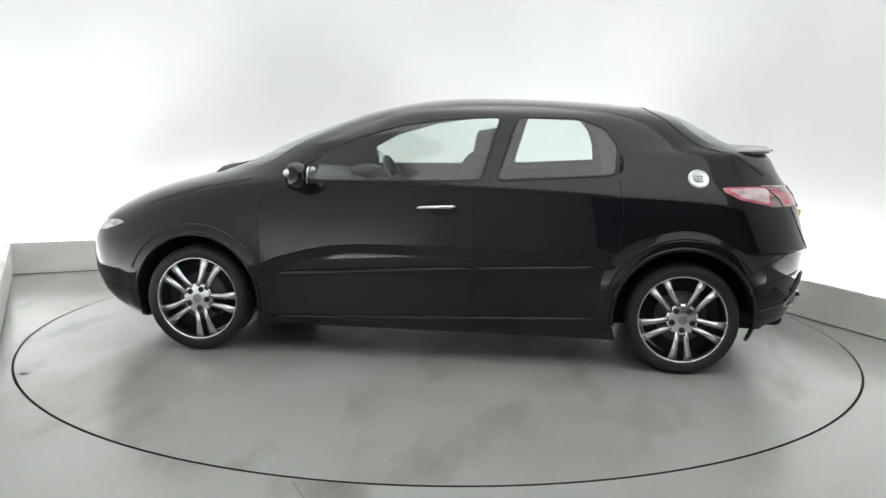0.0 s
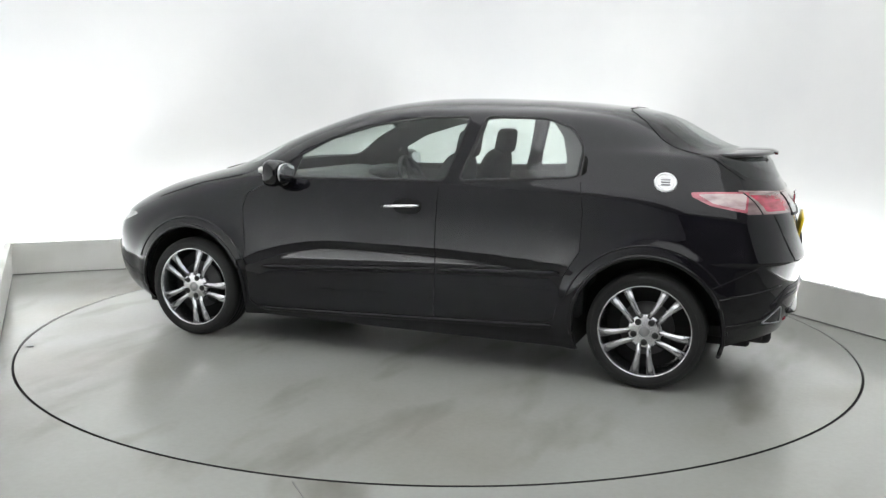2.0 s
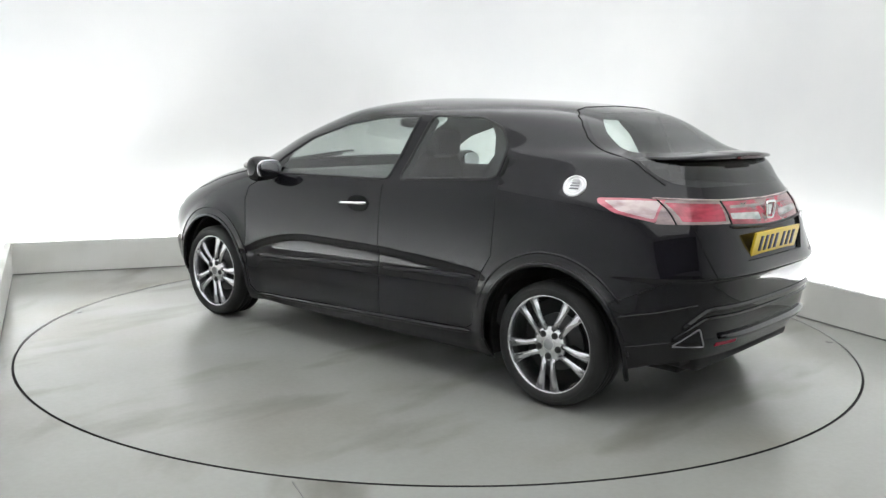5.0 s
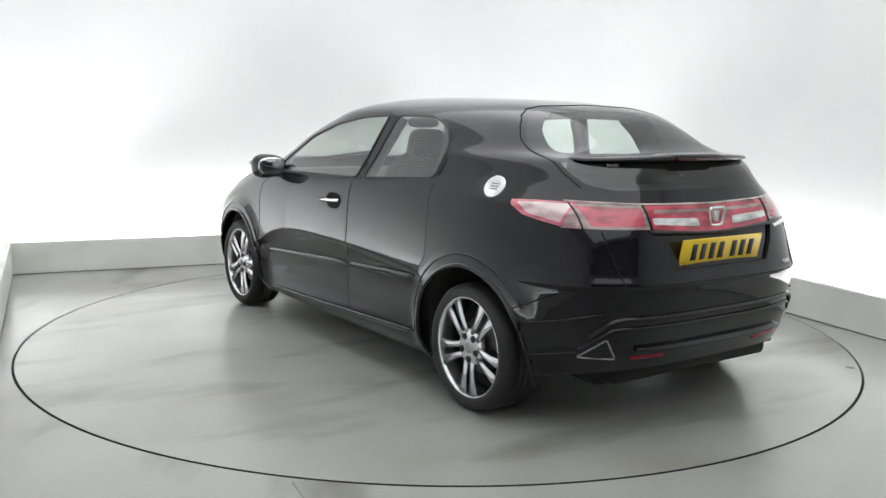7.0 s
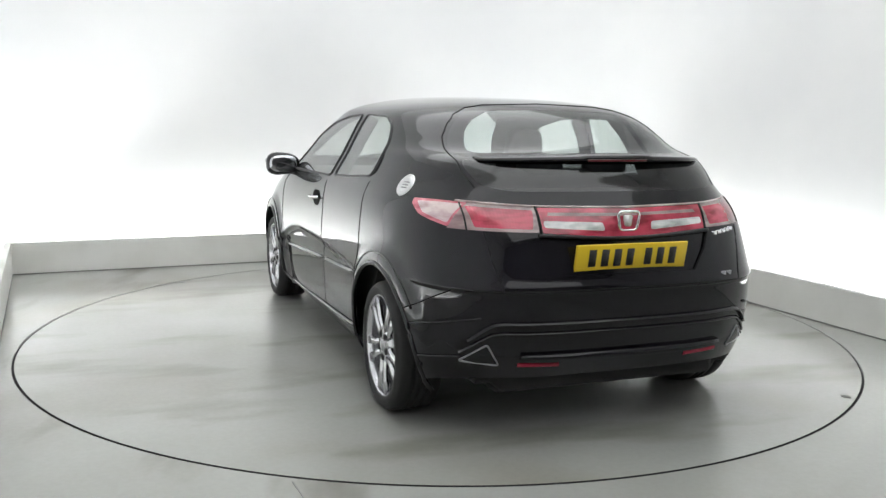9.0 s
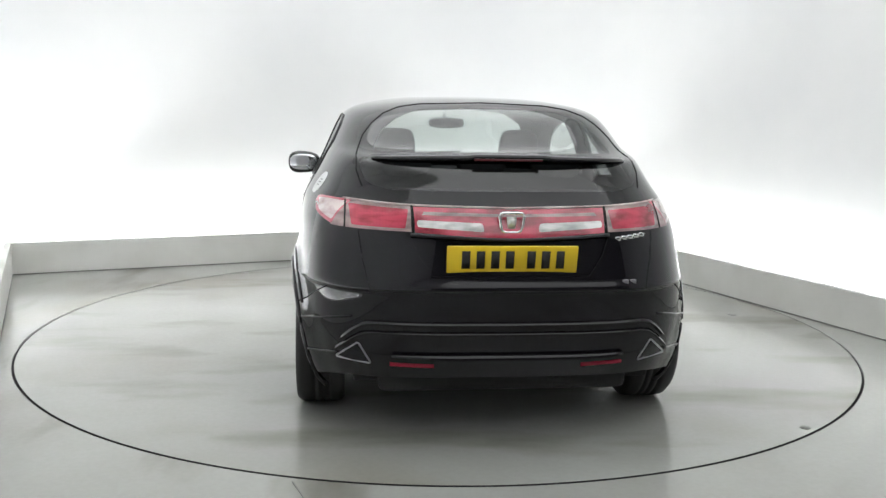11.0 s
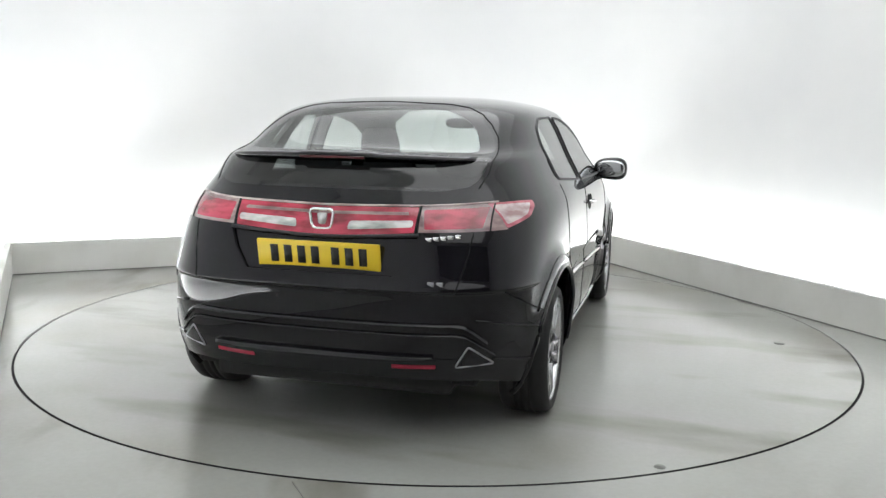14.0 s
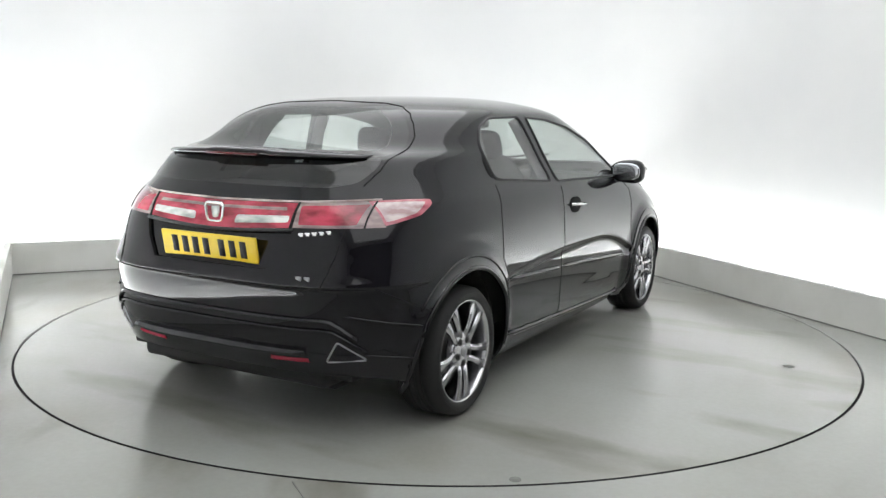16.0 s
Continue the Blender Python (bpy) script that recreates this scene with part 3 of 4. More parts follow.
def make_wheel(car, x, side, turn):
    """Tyre and ten-bar alloy rim."""
    hub = bpy.data.objects.new("wheel", None)
    scene.collection.objects.link(hub)
    hub.parent = car
    hub.matrix_basis = pose(x, side * (HUB_Y + (0.014 if x > 0 else 0)), HUB_Z, 0, 0, 0 if side > 0 else 180)
    bm = bmesh.new()
    revolve(bm, [(.222, -.205), (.27, -.205), (.288, -.19), (.2925, -.16), (.2925, -.142), (.285, -.140), (.285, -.132), (.2925, -.130), (.2925, -.112), (.285, -.110), (.285, -.101), (.2925, -.099), (.2925, -.078), (.285, -.076), (.285, -.068), (.2925, -.066), (.2925, -.045), (.288, -.015), (.27, .006), (.245, .008), (.228, -.004), (.222, -.02)], 72)
    bmesh.ops.recalc_face_normals(bm, faces=bm.faces[:])
    tyre = part("tyre", bm, M_RUBBER, hub, "black rubber tyre")
    bm = bmesh.new()
    tube(bm, [(.262 * math.cos(k * math.pi / 32), .0065, .262 * math.sin(k * math.pi / 32)) for k in range(64)], .0018, 5, True)
    part("sidewall_rib", bm, M_RUBBER, tyre)
    bm = bmesh.new()
    revolve(bm, [(.210, -.19), (.216, -.03), (.222, -.008), (.229, .000), (.231, -.006), (.226, -.02)], 72)
    for k in range(5):
        for off in (-1, 1):
            a = math.radians(turn + 72 * k)
            poly = [(.06, off * .012), (.06, off * .036), (.10, off * .037), (.15, off * .045), (.221, off * .066), (.221, off * .020), (.15, off * .016)]
            b2 = bmesh.new()
            prism(b2, poly if off > 0 else poly[::-1], -.028, -.006, "z")
            bmesh.ops.bevel(b2, geom=b2.edges[:], offset=.004, segments=2, affect="EDGES")
            for v in b2.verts:
                r, w, d = v.co
                d += -.012 * max(0, 1 - r / .12)
                v.co = (r * math.cos(a) - w * math.sin(a), d, r * math.sin(a) + w * math.cos(a))
            me = bpy.data.meshes.new("t")
            b2.to_mesh(me)
            b2.free()
            bm.from_mesh(me)
            bpy.data.meshes.remove(me)
    revolve(bm, [(.0001, -.010), (.03, -.011), (.064, -.013), (.078, -.017), (.086, -.024), (.086, -.06)], 40)
    bmesh.ops.recalc_face_normals(bm, faces=bm.faces[:])
    part("rim", bm, M_ALLOY, hub, "silver five-twin-spoke alloy rim")
    bm = bmesh.new()
    revolve(bm, [(.0001, -.075), (.07, -.075), (.075, -.09), (.135, -.09), (.135, -.105), (.0001, -.105)], 40)
    part("brake_disc", bm, M_BRAKE, hub, "dull steel brake disc")
    bm = bmesh.new()
    revolve(bm, [(.0001, -.125), (.205, -.125), (.205, -.14), (.0001, -.14)], 40)
    part("back_plate", bm, M_DARK, hub)
    bm = bmesh.new()
    box(bm, (-.03, -.12, -.14), (.06, -.062, -.075), .012)
    bmesh.ops.rotate(bm, verts=bm.verts[:], cent=(0, 0, 0), matrix=Matrix.Rotation(radians(70), 3, "Y"))
    part("brake_caliper", bm, M_DARK, hub)
    bm = bmesh.new()
    revolve(bm, [(.0001, -.004), (.02, -.005), (.026, -.008), (.027, -.014)], 24)
    part("centre_cap", bm, M_CAP, hub, "grey wheel centre cap")
    for k in range(5):
        a = math.radians(turn + 72 * k)
        bm = bmesh.new()
        revolve(bm, [(.0001, -.006), (.008, -.006), (.0088, -.010), (.0155, -.0085), (.0165, -.0142)], 12)
        part("wheel_nut", bm, M_INK, hub).location = (.055 * math.cos(a), 0.0, .055 * math.sin(a))
    return hub


def surf_y(x, z):
    """Half width of the body at a place of its side."""
    xf, xr, xm = float(Z_FRONT(z)), float(Z_REAR(z)), float(Z_MID(z))
    s = (x - xm) / (xf - xm) if x > xm else (xm - x) / (xm - xr)
    n, m = (NF(z), MF(z)) if x > xm else (NR(z), MR(z))
    y = float(Z_WIDE(z)) * max(0.0, 1 - min(1.0, abs(s)) ** float(n)) ** (1 / float(m))
    return sculpt(x, y, z)


def surf_x(y, z):
    """Rearmost x of the body at a place of its back."""
    xr, xm, w = float(Z_REAR(z)), float(Z_MID(z)), float(Z_WIDE(z))
    return xm - (xm - xr) * max(0.0, 1 - min(1.0, abs(y) / w) ** float(MR(z))) ** (1 / float(NR(z)))


def along(pts, step=0.02):
    out = []
    for (a, b), (c, d) in zip(pts, pts[1:]):
        k = max(1, int(math.hypot(c - a, d - b) / step))
        out += [(a + (c - a) * i / k, b + (d - b) * i / k) for i in range(k)]
    return out + [pts[-1]]


def side_line(car, name, pts, r, mat, side, label="", out=0.0):
    """A thin round bead along the body's side."""
    bm = bmesh.new()
    tube(bm, [(x, side * (surf_y(x, z) + out), z) for x, z in along(pts)], r, 6)
    return part(name, bm, mat, car, label)


def back_line(car, name, pts, r, mat, label="", out=0.0):
    bm = bmesh.new()
    tube(bm, [(surf_x(y, z) - out, y, z) for y, z in along(pts)], r, 6)
    return part(name, bm, mat, car, label)


def side_ledge(car, name, pts, high, deep, mat, side, label=""):
    """A moulded strip with a sloping top along the body's side, fading at its ends."""
    bm = bmesh.new()
    shape = [(-0.15, 0.5), (0.6, 0.32), (1.0, 0.0), (0.7, -0.35), (-0.15, -0.5)]
    line = along(pts)
    rows = []
    for i, (x, z) in enumerate(line):
        k = min(1.0, 0.2 + min(i, len(line) - 1 - i) / 3)
        rows.append([bm.verts.new((x, side * (surf_y(x, z + b * high) + a * deep * k), z + b * high * k)) for a, b in shape])
    n = len(shape)
    for p, q in zip(rows, rows[1:]):
        for j in range(n):
            bm.faces.new((p[j], q[j], q[(j + 1) % n], p[(j + 1) % n]))
    bm.faces.new(rows[0])
    bm.faces.new(rows[-1][::-1])
    bmesh.ops.recalc_face_normals(bm, faces=bm.faces[:])
    return part(name, bm, mat, car, label)


def back_ledge(car, name, pts, high, deep, label="", mat=M_PAINT):
    """A moulded step with a sloping top along the body's back."""
    bm = bmesh.new()
    shape = [(-0.004, 0.55), (0.35, 0.36), (0.9, 0.02), (1.0, -0.12), (0.8, -0.30), (-0.004, -0.5)]
    rows = [[bm.verts.new((surf_x(y, z + b * high) - a * deep, y, z + b * high)) for a, b in shape] for y, z in along(pts)]
    n = len(shape)
    for p, q in zip(rows, rows[1:]):
        for j in range(n):
            bm.faces.new((p[j], q[j], q[(j + 1) % n], p[(j + 1) % n]))
    bm.faces.new(rows[0])
    bm.faces.new(rows[-1][::-1])
    bmesh.ops.recalc_face_normals(bm, faces=bm.faces[:])
    return part(name, bm, mat, car, label)


def mirrored(pts):
    return pts + [(-y, z) for y, z in reversed(pts) if abs(y) > 1e-6]


def lathe_pad(bm, c, half, power=3.0, nu=20, nv=12, fn=None):
    """A rounded pad (superellipsoid) with optional shaping."""
    def se(v, p):
        return math.copysign(abs(v) ** (2 / p), v)
    rows = []
    for j in range(nv + 1):
        t = math.pi * (j / nv - 0.5)
        row = []
        for i in range(nu):
            a = 2 * math.pi * i / nu
            p = Vector((half[0] * se(math.cos(t), power) * se(math.cos(a), power),
                        half[1] * se(math.cos(t), power) * se(math.sin(a), power), half[2] * se(math.sin(t), power)))
            p = Vector(c) + (fn(p) if fn else p)
            row.append(bm.verts.new(p))
        rows.append(row)
    for p, q in zip(rows, rows[1:]):
        for i in range(nu):
            bm.faces.new((p[i], p[(i + 1) % nu], q[(i + 1) % nu], q[i]))
    bmesh.ops.remove_doubles(bm, verts=bm.verts[:], dist=1e-5)
    bmesh.ops.recalc_face_normals(bm, faces=bm.faces[:])


def make_seat(car, x, y, wide=0.25):
    """Front seat: cushion, backrest, headrest on two posts."""
    bm = bmesh.new()
    lathe_pad(bm, (x + 0.02, y, 0.52), (0.26, wide, 0.09), 3.5)
    seat = part("seat", bm, M_CLOTH, car, "dark grey cloth front seat")
    bm = bmesh.new()
    lathe_pad(bm, (x - 0.30, y, 0.79), (0.075, wide, 0.32), 3.5, fn=lambda p: Vector((p.x - 0.25 * p.z, p.y * (1 - 0.18 * max(0, p.z / 0.34)), p.z)))
    part("backrest", bm, M_CLOTH, seat)
    bm = bmesh.new()
    lathe_pad(bm, (x - 0.42, y, 1.158), (0.05, 0.112, 0.080), 4.0, fn=lambda p: Vector((p.x - 0.15 * p.z, p.y * (1 - 0.12 * p.z / 0.085), p.z)))
    for s in (-0.05, 0.05):
        tube(bm, [(x - 0.375, y + s, 1.04), (x - 0.40, y + s, 1.12)], 0.007, 8)
    part("headrest", bm, M_CLOTH, seat)


def make_cabin(car):
    for y in (0.36, -0.36):
        make_seat(car, 0.20, y)
    bm = bmesh.new()
    lathe_pad(bm, (-0.80, 0, 0.50), (0.24, 0.62, 0.10), 4)
    bench = part("rear_seat", bm, M_CLOTH, car, "dark grey cloth rear bench")
    bm = bmesh.new()
    lathe_pad(bm, (-1.06, 0, 0.80), (0.08, 0.62, 0.27), 4, fn=lambda p: Vector((p.x - 0.3 * p.z, p.y, p.z)))
    part("rear_backrest", bm, M_CLOTH, bench)
    for y in (0.36, 0, -0.36):
        bm = bmesh.new()
        lathe_pad(bm, (-1.15, y, 1.075), (0.05, 0.12, 0.055), 3)
        part("rear_headrest", bm, M_CLOTH, bench)
    # dashboard with a cowl and wheel
    bm = bmesh.new()
    prism(bm, [(0.60, 0.60), (0.52, 0.80), (0.58, 0.90), (0.80, 0.945), (1.02, 0.955), (1.08, 0.60)], -0.68, 0.68, "y")
    bmesh.ops.bevel(bm, geom=bm.edges[:], offset=0.03, segments=3, affect="EDGES")
    dash = part("dashboard", bm, M_DASH, car, "grey plastic dashboard")
    bm = bmesh.new()
    lathe_pad(bm, (0.62, -0.36, 0.93), (0.10, 0.19, 0.05), 2.5)
    part("instrument_hood", bm, M_DASH, dash)
    bm = bmesh.new()
    c, rx = Vector((0.42, -0.36, 0.86)), Matrix.Rotation(radians(-66), 3, "Y")
    tube(bm, [c + rx @ Vector((0.185 * math.cos(a), 0.185 * math.sin(a), 0)) for a in [2 * math.pi * k / 40 for k in range(40)]], 0.015, 8, True)
    for a in (0, 180, 270):
        a = radians(a + 90)
        tube(bm, [c + rx @ Vector((0.02 * math.cos(a), 0.02 * math.sin(a), 0.01)), c + rx @ Vector((0.18 * math.cos(a), 0.18 * math.sin(a), 0))], 0.017, 8)
    bmesh.ops.create_uvsphere(bm, u_segments=16, v_segments=8, radius=0.06, matrix=Matrix.Translation(c))
    tube(bm, [c, c + Vector((0.22, 0, -0.08))], 0.04, 10)
    part("steering_wheel", bm, M_TRIM, car, "black steering wheel")
    bm = bmesh.new()
    lathe_pad(bm, (0.36, 0.0, 1.265), (0.022, 0.115, 0.034), 3)
    tube(bm, [(0.38, 0, 1.27), (0.47, 0, 1.315)], 0.012, 8)
    part("rear_view_mirror", bm, M_TRIM, car, "black interior mirror on the windscreen")
    bm = bmesh.new()
    box(bm, (-1.70, -0.58, 0.955), (-1.20, 0.58, 0.975), 0.008)
    part("parcel_shelf", bm, M_CLOTH, car, "dark parcel shelf")
    # inner pillar trims and door cards
    for s in (1, -1):
        bm = bmesh.new()
        pts = [(0.86, 0.30), (-0.98, 0.30), (-1.0, 0.96), (0.80, 0.925)]
        prism(bm, pts, s * 0.70, s * 0.765, "y")
        bmesh.ops.bevel(bm, geom=bm.edges[:], offset=0.012, segments=2, affect="EDGES")
        part("door_card", bm, M_LINING, car, "dark grey door lining")
        bm = bmesh.new()
        tube(bm, [(-0.27, s * (surf_y(-0.28, 0.97) - 0.045), 0.96), (-0.36, s * (surf_y(-0.36, 1.20) - 0.045), 1.20), (-0.38, s * (surf_y(-0.38, 1.30) - 0.05), 1.30)], 0.035, 10)
        part("pillar_trim", bm, M_LINING, car)
        # lining of the pillar behind the rear door
        bm = bmesh.new()
        poly = [(-0.875, 1.00), (-0.868, 1.12), (-0.835, 1.22), (-0.78, 1.285), (-0.78, 1.33), (-1.10, 1.33), (-1.12, 1.00)]
        out = [bm.verts.new((x, s * (surf_y(x, z) - 0.035), z)) for x, z in poly]
        inn = [bm.verts.new((x, s * (surf_y(x, z) - 0.065), z)) for x, z in poly]
        for k in range(len(poly)):
            bm.faces.new((out[k - 1], out[k], inn[k], inn[k - 1]))
        bm.faces.new(out)
        bm.faces.new(inn[::-1])
        bmesh.ops.recalc_face_normals(bm, faces=bm.faces[:])
        part("rear_pillar_trim", bm, M_LINING, car, "dark grey lining of the rear pillar", False)
    # boot lining closes the view from below
    bm = bmesh.new()
    box(bm, (-1.86, -0.62, 0.24), (-1.15, 0.62, 0.30), 0.01)
    part("boot_floor", bm, M_DARK, car)


def make_door_mirror(car, s):
    bm = bmesh.new()
    lathe_pad(bm, (0.70, s * 0.918, 0.985), (0.062, 0.108, 0.072), 2.7,
              fn=lambda p: Vector((p.x + 0.02 * (1 - abs(p.y) / 0.112), p.y, p.z * (1 + 0.12 * (p.y * s) / 0.112))))
    mir = part("door_mirror", bm, M_HOUSING, car, "glossy black door mirror with silver indicator")
    bm = bmesh.new()
    lathe_pad(bm, (0.645, s * 0.924, 0.988), (0.010, 0.088, 0.053), 2.8)
    part("mirror_glass", bm, M_MIRROR, mir, "mirror glass")
    bm = bmesh.new()
    tube(bm, [(0.70, s * 0.76, 0.925), (0.70, s * 0.82, 0.932), (0.70, s * 0.88, 0.95)], 0.028, 10)
    part("mirror_arm", bm, M_TRIM, mir)
    bm = bmesh.new()
    lathe_pad(bm, (0.752, s * 0.962, 1.004), (0.028, 0.060, 0.022), 2.4)
    part("indicator", bm, M_CLEAR, mir, "silver clear side indicator")


def make_sides(car):
    for s in (1, -1):
        for pts in ([(0.80, 0.925), (0.94, 0.86), (0.965, 0.78), (0.93, 0.25), (0.90, 0.205), (-0.15, 0.248)],
                    [(-0.222, 0.95), (-0.215, 0.62), (-0.205, 0.29), (-0.21, 0.25)],
                    [(-0.25, 0.252), (-0.82, 0.278), (-0.86, 0.30), (-0.90, 0.52), (-0.985, 0.66), (-0.99, 0.86), (-0.965, 1.0)]):
            side_line(car, "shut_line", pts, 0.0022, M_GAP, s)
        side_line(car, "window_seal", WIN_FRONT + WIN_FRONT[:1], 0.007, M_TRIM, s, "black rubber window seal")
        side_line(car, "window_seal", WIN_REAR + WIN_REAR[:1], 0.007, M_TRIM, s, "black rubber window seal")
        side_ledge(car, "rub_strip", [(0.86, 0.444), (-0.05, 0.502), (-0.205, 0.510)], 0.030, 0.012, M_PAINT, s, "slim black door moulding")
        side_ledge(car, "rub_strip", [(-0.235, 0.511), (-0.885, 0.543)], 0.030, 0.012, M_PAINT, s, "slim black door moulding")
        for hx, r in ((HUB_X, 0.358), (-HUB_X, 0.368)):
            a0, a1 = (-22, 192) if hx > 0 else (-8, 200)
            arc = [(hx + r * math.cos(radians(a)), HUB_Z + r * math.sin(radians(a))) for a in range(a0, a1 + 1, 4)]
            bm = bmesh.new()
            tube(bm, [(x, s * (surf_y(x, max(0.155, z)) - 0.002), max(0.155, z)) for x, z in arc], 0.012, 8)
            part("arch_lip", bm, M_PAINT, car, "rolled black wheel-arch lip")
            wide = [(hx + (r + 0.052) * math.cos(radians(a)), HUB_Z + (r + 0.052) * math.sin(radians(a))) for a in range(22 if hx > 0 else 14, 160 if hx > 0 else 150, 4)]
            bm = bmesh.new()
            tube(bm, [(x, s * (surf_y(x, z) - 0.001), z) for x, z in wide], 0.006, 6)
            part("arch_line", bm, M_PAINT, car)
            # liner
            bm = bmesh.new()
            rows = []
            for a in range(-30 if hx > 0 else -20, 211 if hx > 0 else 186, 10):
                c, d = math.cos(radians(a)), math.sin(radians(a))
                rows.append([bm.verts.new((hx + (r + k) * c, s * y, max(0.16, HUB_Z + (r + k) * d))) for y, k in ((0.50, 0.0), (0.76, 0.004), (0.80, 0.004), (0.80, 0.02), (0.50, 0.02))])
            for p, q in zip(rows, rows[1:]):
                for j in range(5):
                    bm.faces.new((p[j], q[j], q[(j + 1) % 5], p[(j + 1) % 5]))
            cen = [row[0] for row in rows]
            bm.faces.new(cen)
            bmesh.ops.recalc_face_normals(bm, faces=bm.faces[:])
            part("arch_liner", bm, M_DARK, car, "dark wheel-arch liner", False)
        # handle: chrome bar over a raised black pad that colours in the cup's shade
        bm = bmesh.new()
        y = surf_y(-0.10, 0.835)
        lathe_pad(bm, (-0.052, s * (y + 0.001), 0.836), (0.085, 0.006, 0.046), 2.1)
        cup = part("handle_cup_shade", bm, M_GAP, car, "raised black pad for the shaded cup behind the door handle")
        bm = bmesh.new()
        tube(bm, [(0.095, s * (surf_y(.095, .832) + .004), 0.829), (0.06, s * (y + 0.018), 0.834), (-0.02, s * (y + 0.026), 0.839), (-0.09, s * (y + 0.024), 0.842), (-0.125, s * (y + 0.006), 0.843)], 0.009, 8)
        part("door_handle", bm, M_CHROME, car, "bright chrome door handle")
        bm = bmesh.new()
        shape = rounded([(-0.962, 1.03), (-0.985, 1.05), (-0.985, 1.11), (-0.968, 1.135)], 0.008, 2)
        out = [bm.verts.new((x, s * (surf_y(x, z) + 0.003), z)) for x, z in shape]
        inn = [bm.verts.new((x, s * (surf_y(x, z) - 0.008), z)) for x, z in shape]
        for k in range(len(shape)):
            bm.faces.new((out[k - 1], out[k], inn[k], inn[k - 1]))
        bm.faces.new(out)
        bm.faces.new(inn[::-1])
        bmesh.ops.recalc_face_normals(bm, faces=bm.faces[:])
        part("rear_handle", bm, M_GAP, car, "hidden black rear door handle")
        make_door_mirror(car, s)
        # bonnet and wing lines
        side_line(car, "shut_line", [(1.62, 0.80), (1.30, 0.90), (1.02, 0.955)], 0.0028, M_GAP, s)
        side_line(car, "bumper_crease", [(-1.66, 0.468), (-1.80, 0.495), (-1.93, 0.53)], 0.006, M_PAINT, s, "", 0.001)
        side_line(car, "bumper_crease", [(-1.68, 0.335), (-1.78, 0.350), (-1.86, 0.365)], 0.006, M_PAINT, s, "", 0.001)
        side_line(car, "shut_line", [(-1.615, 0.52), (-1.70, 0.56), (-1.85, 0.637)], 0.0028, M_GAP, s)
        side_ledge(car, "sill_moulding", [(0.90, 0.190), (-0.86, 0.262)], 0.034, 0.014, M_PAINT, s, "black sill moulding")
    # fuel cap on the car's left
    bm = bmesh.new()
    revolve(bm, [(.0005, .004), (.030, .004), (.034, .0065), (.040, .0065), (.043, .003), (.045, .008), (.053, .008), (.056, .0)], 40)
    y = surf_y(-1.37, 1.013)
    nx = surf_y(-1.37, 1.013) - surf_y(-1.40, 1.013)
    nz = surf_y(-1.37, 1.00) - surf_y(-1.37, 1.026)
    cap = part("fuel_cap", bm, M_CAP_BRIGHT, car, "round silver fuel cap")
    cap.location = (-1.37, y - 0.002, 1.013 + LIFT)
    cap.rotation_euler = (math.atan2(nz, 0.026), 0, math.atan2(nx, 0.03))
    for k in (-1, 0, 1):
        bm = bmesh.new()
        box(bm, (-0.022, 0.004, k * 0.014 - 0.003), (0.022, 0.0075, k * 0.014 + 0.003), 0.001, 1)
        part("cap_rib", bm, M_CAP, cap)


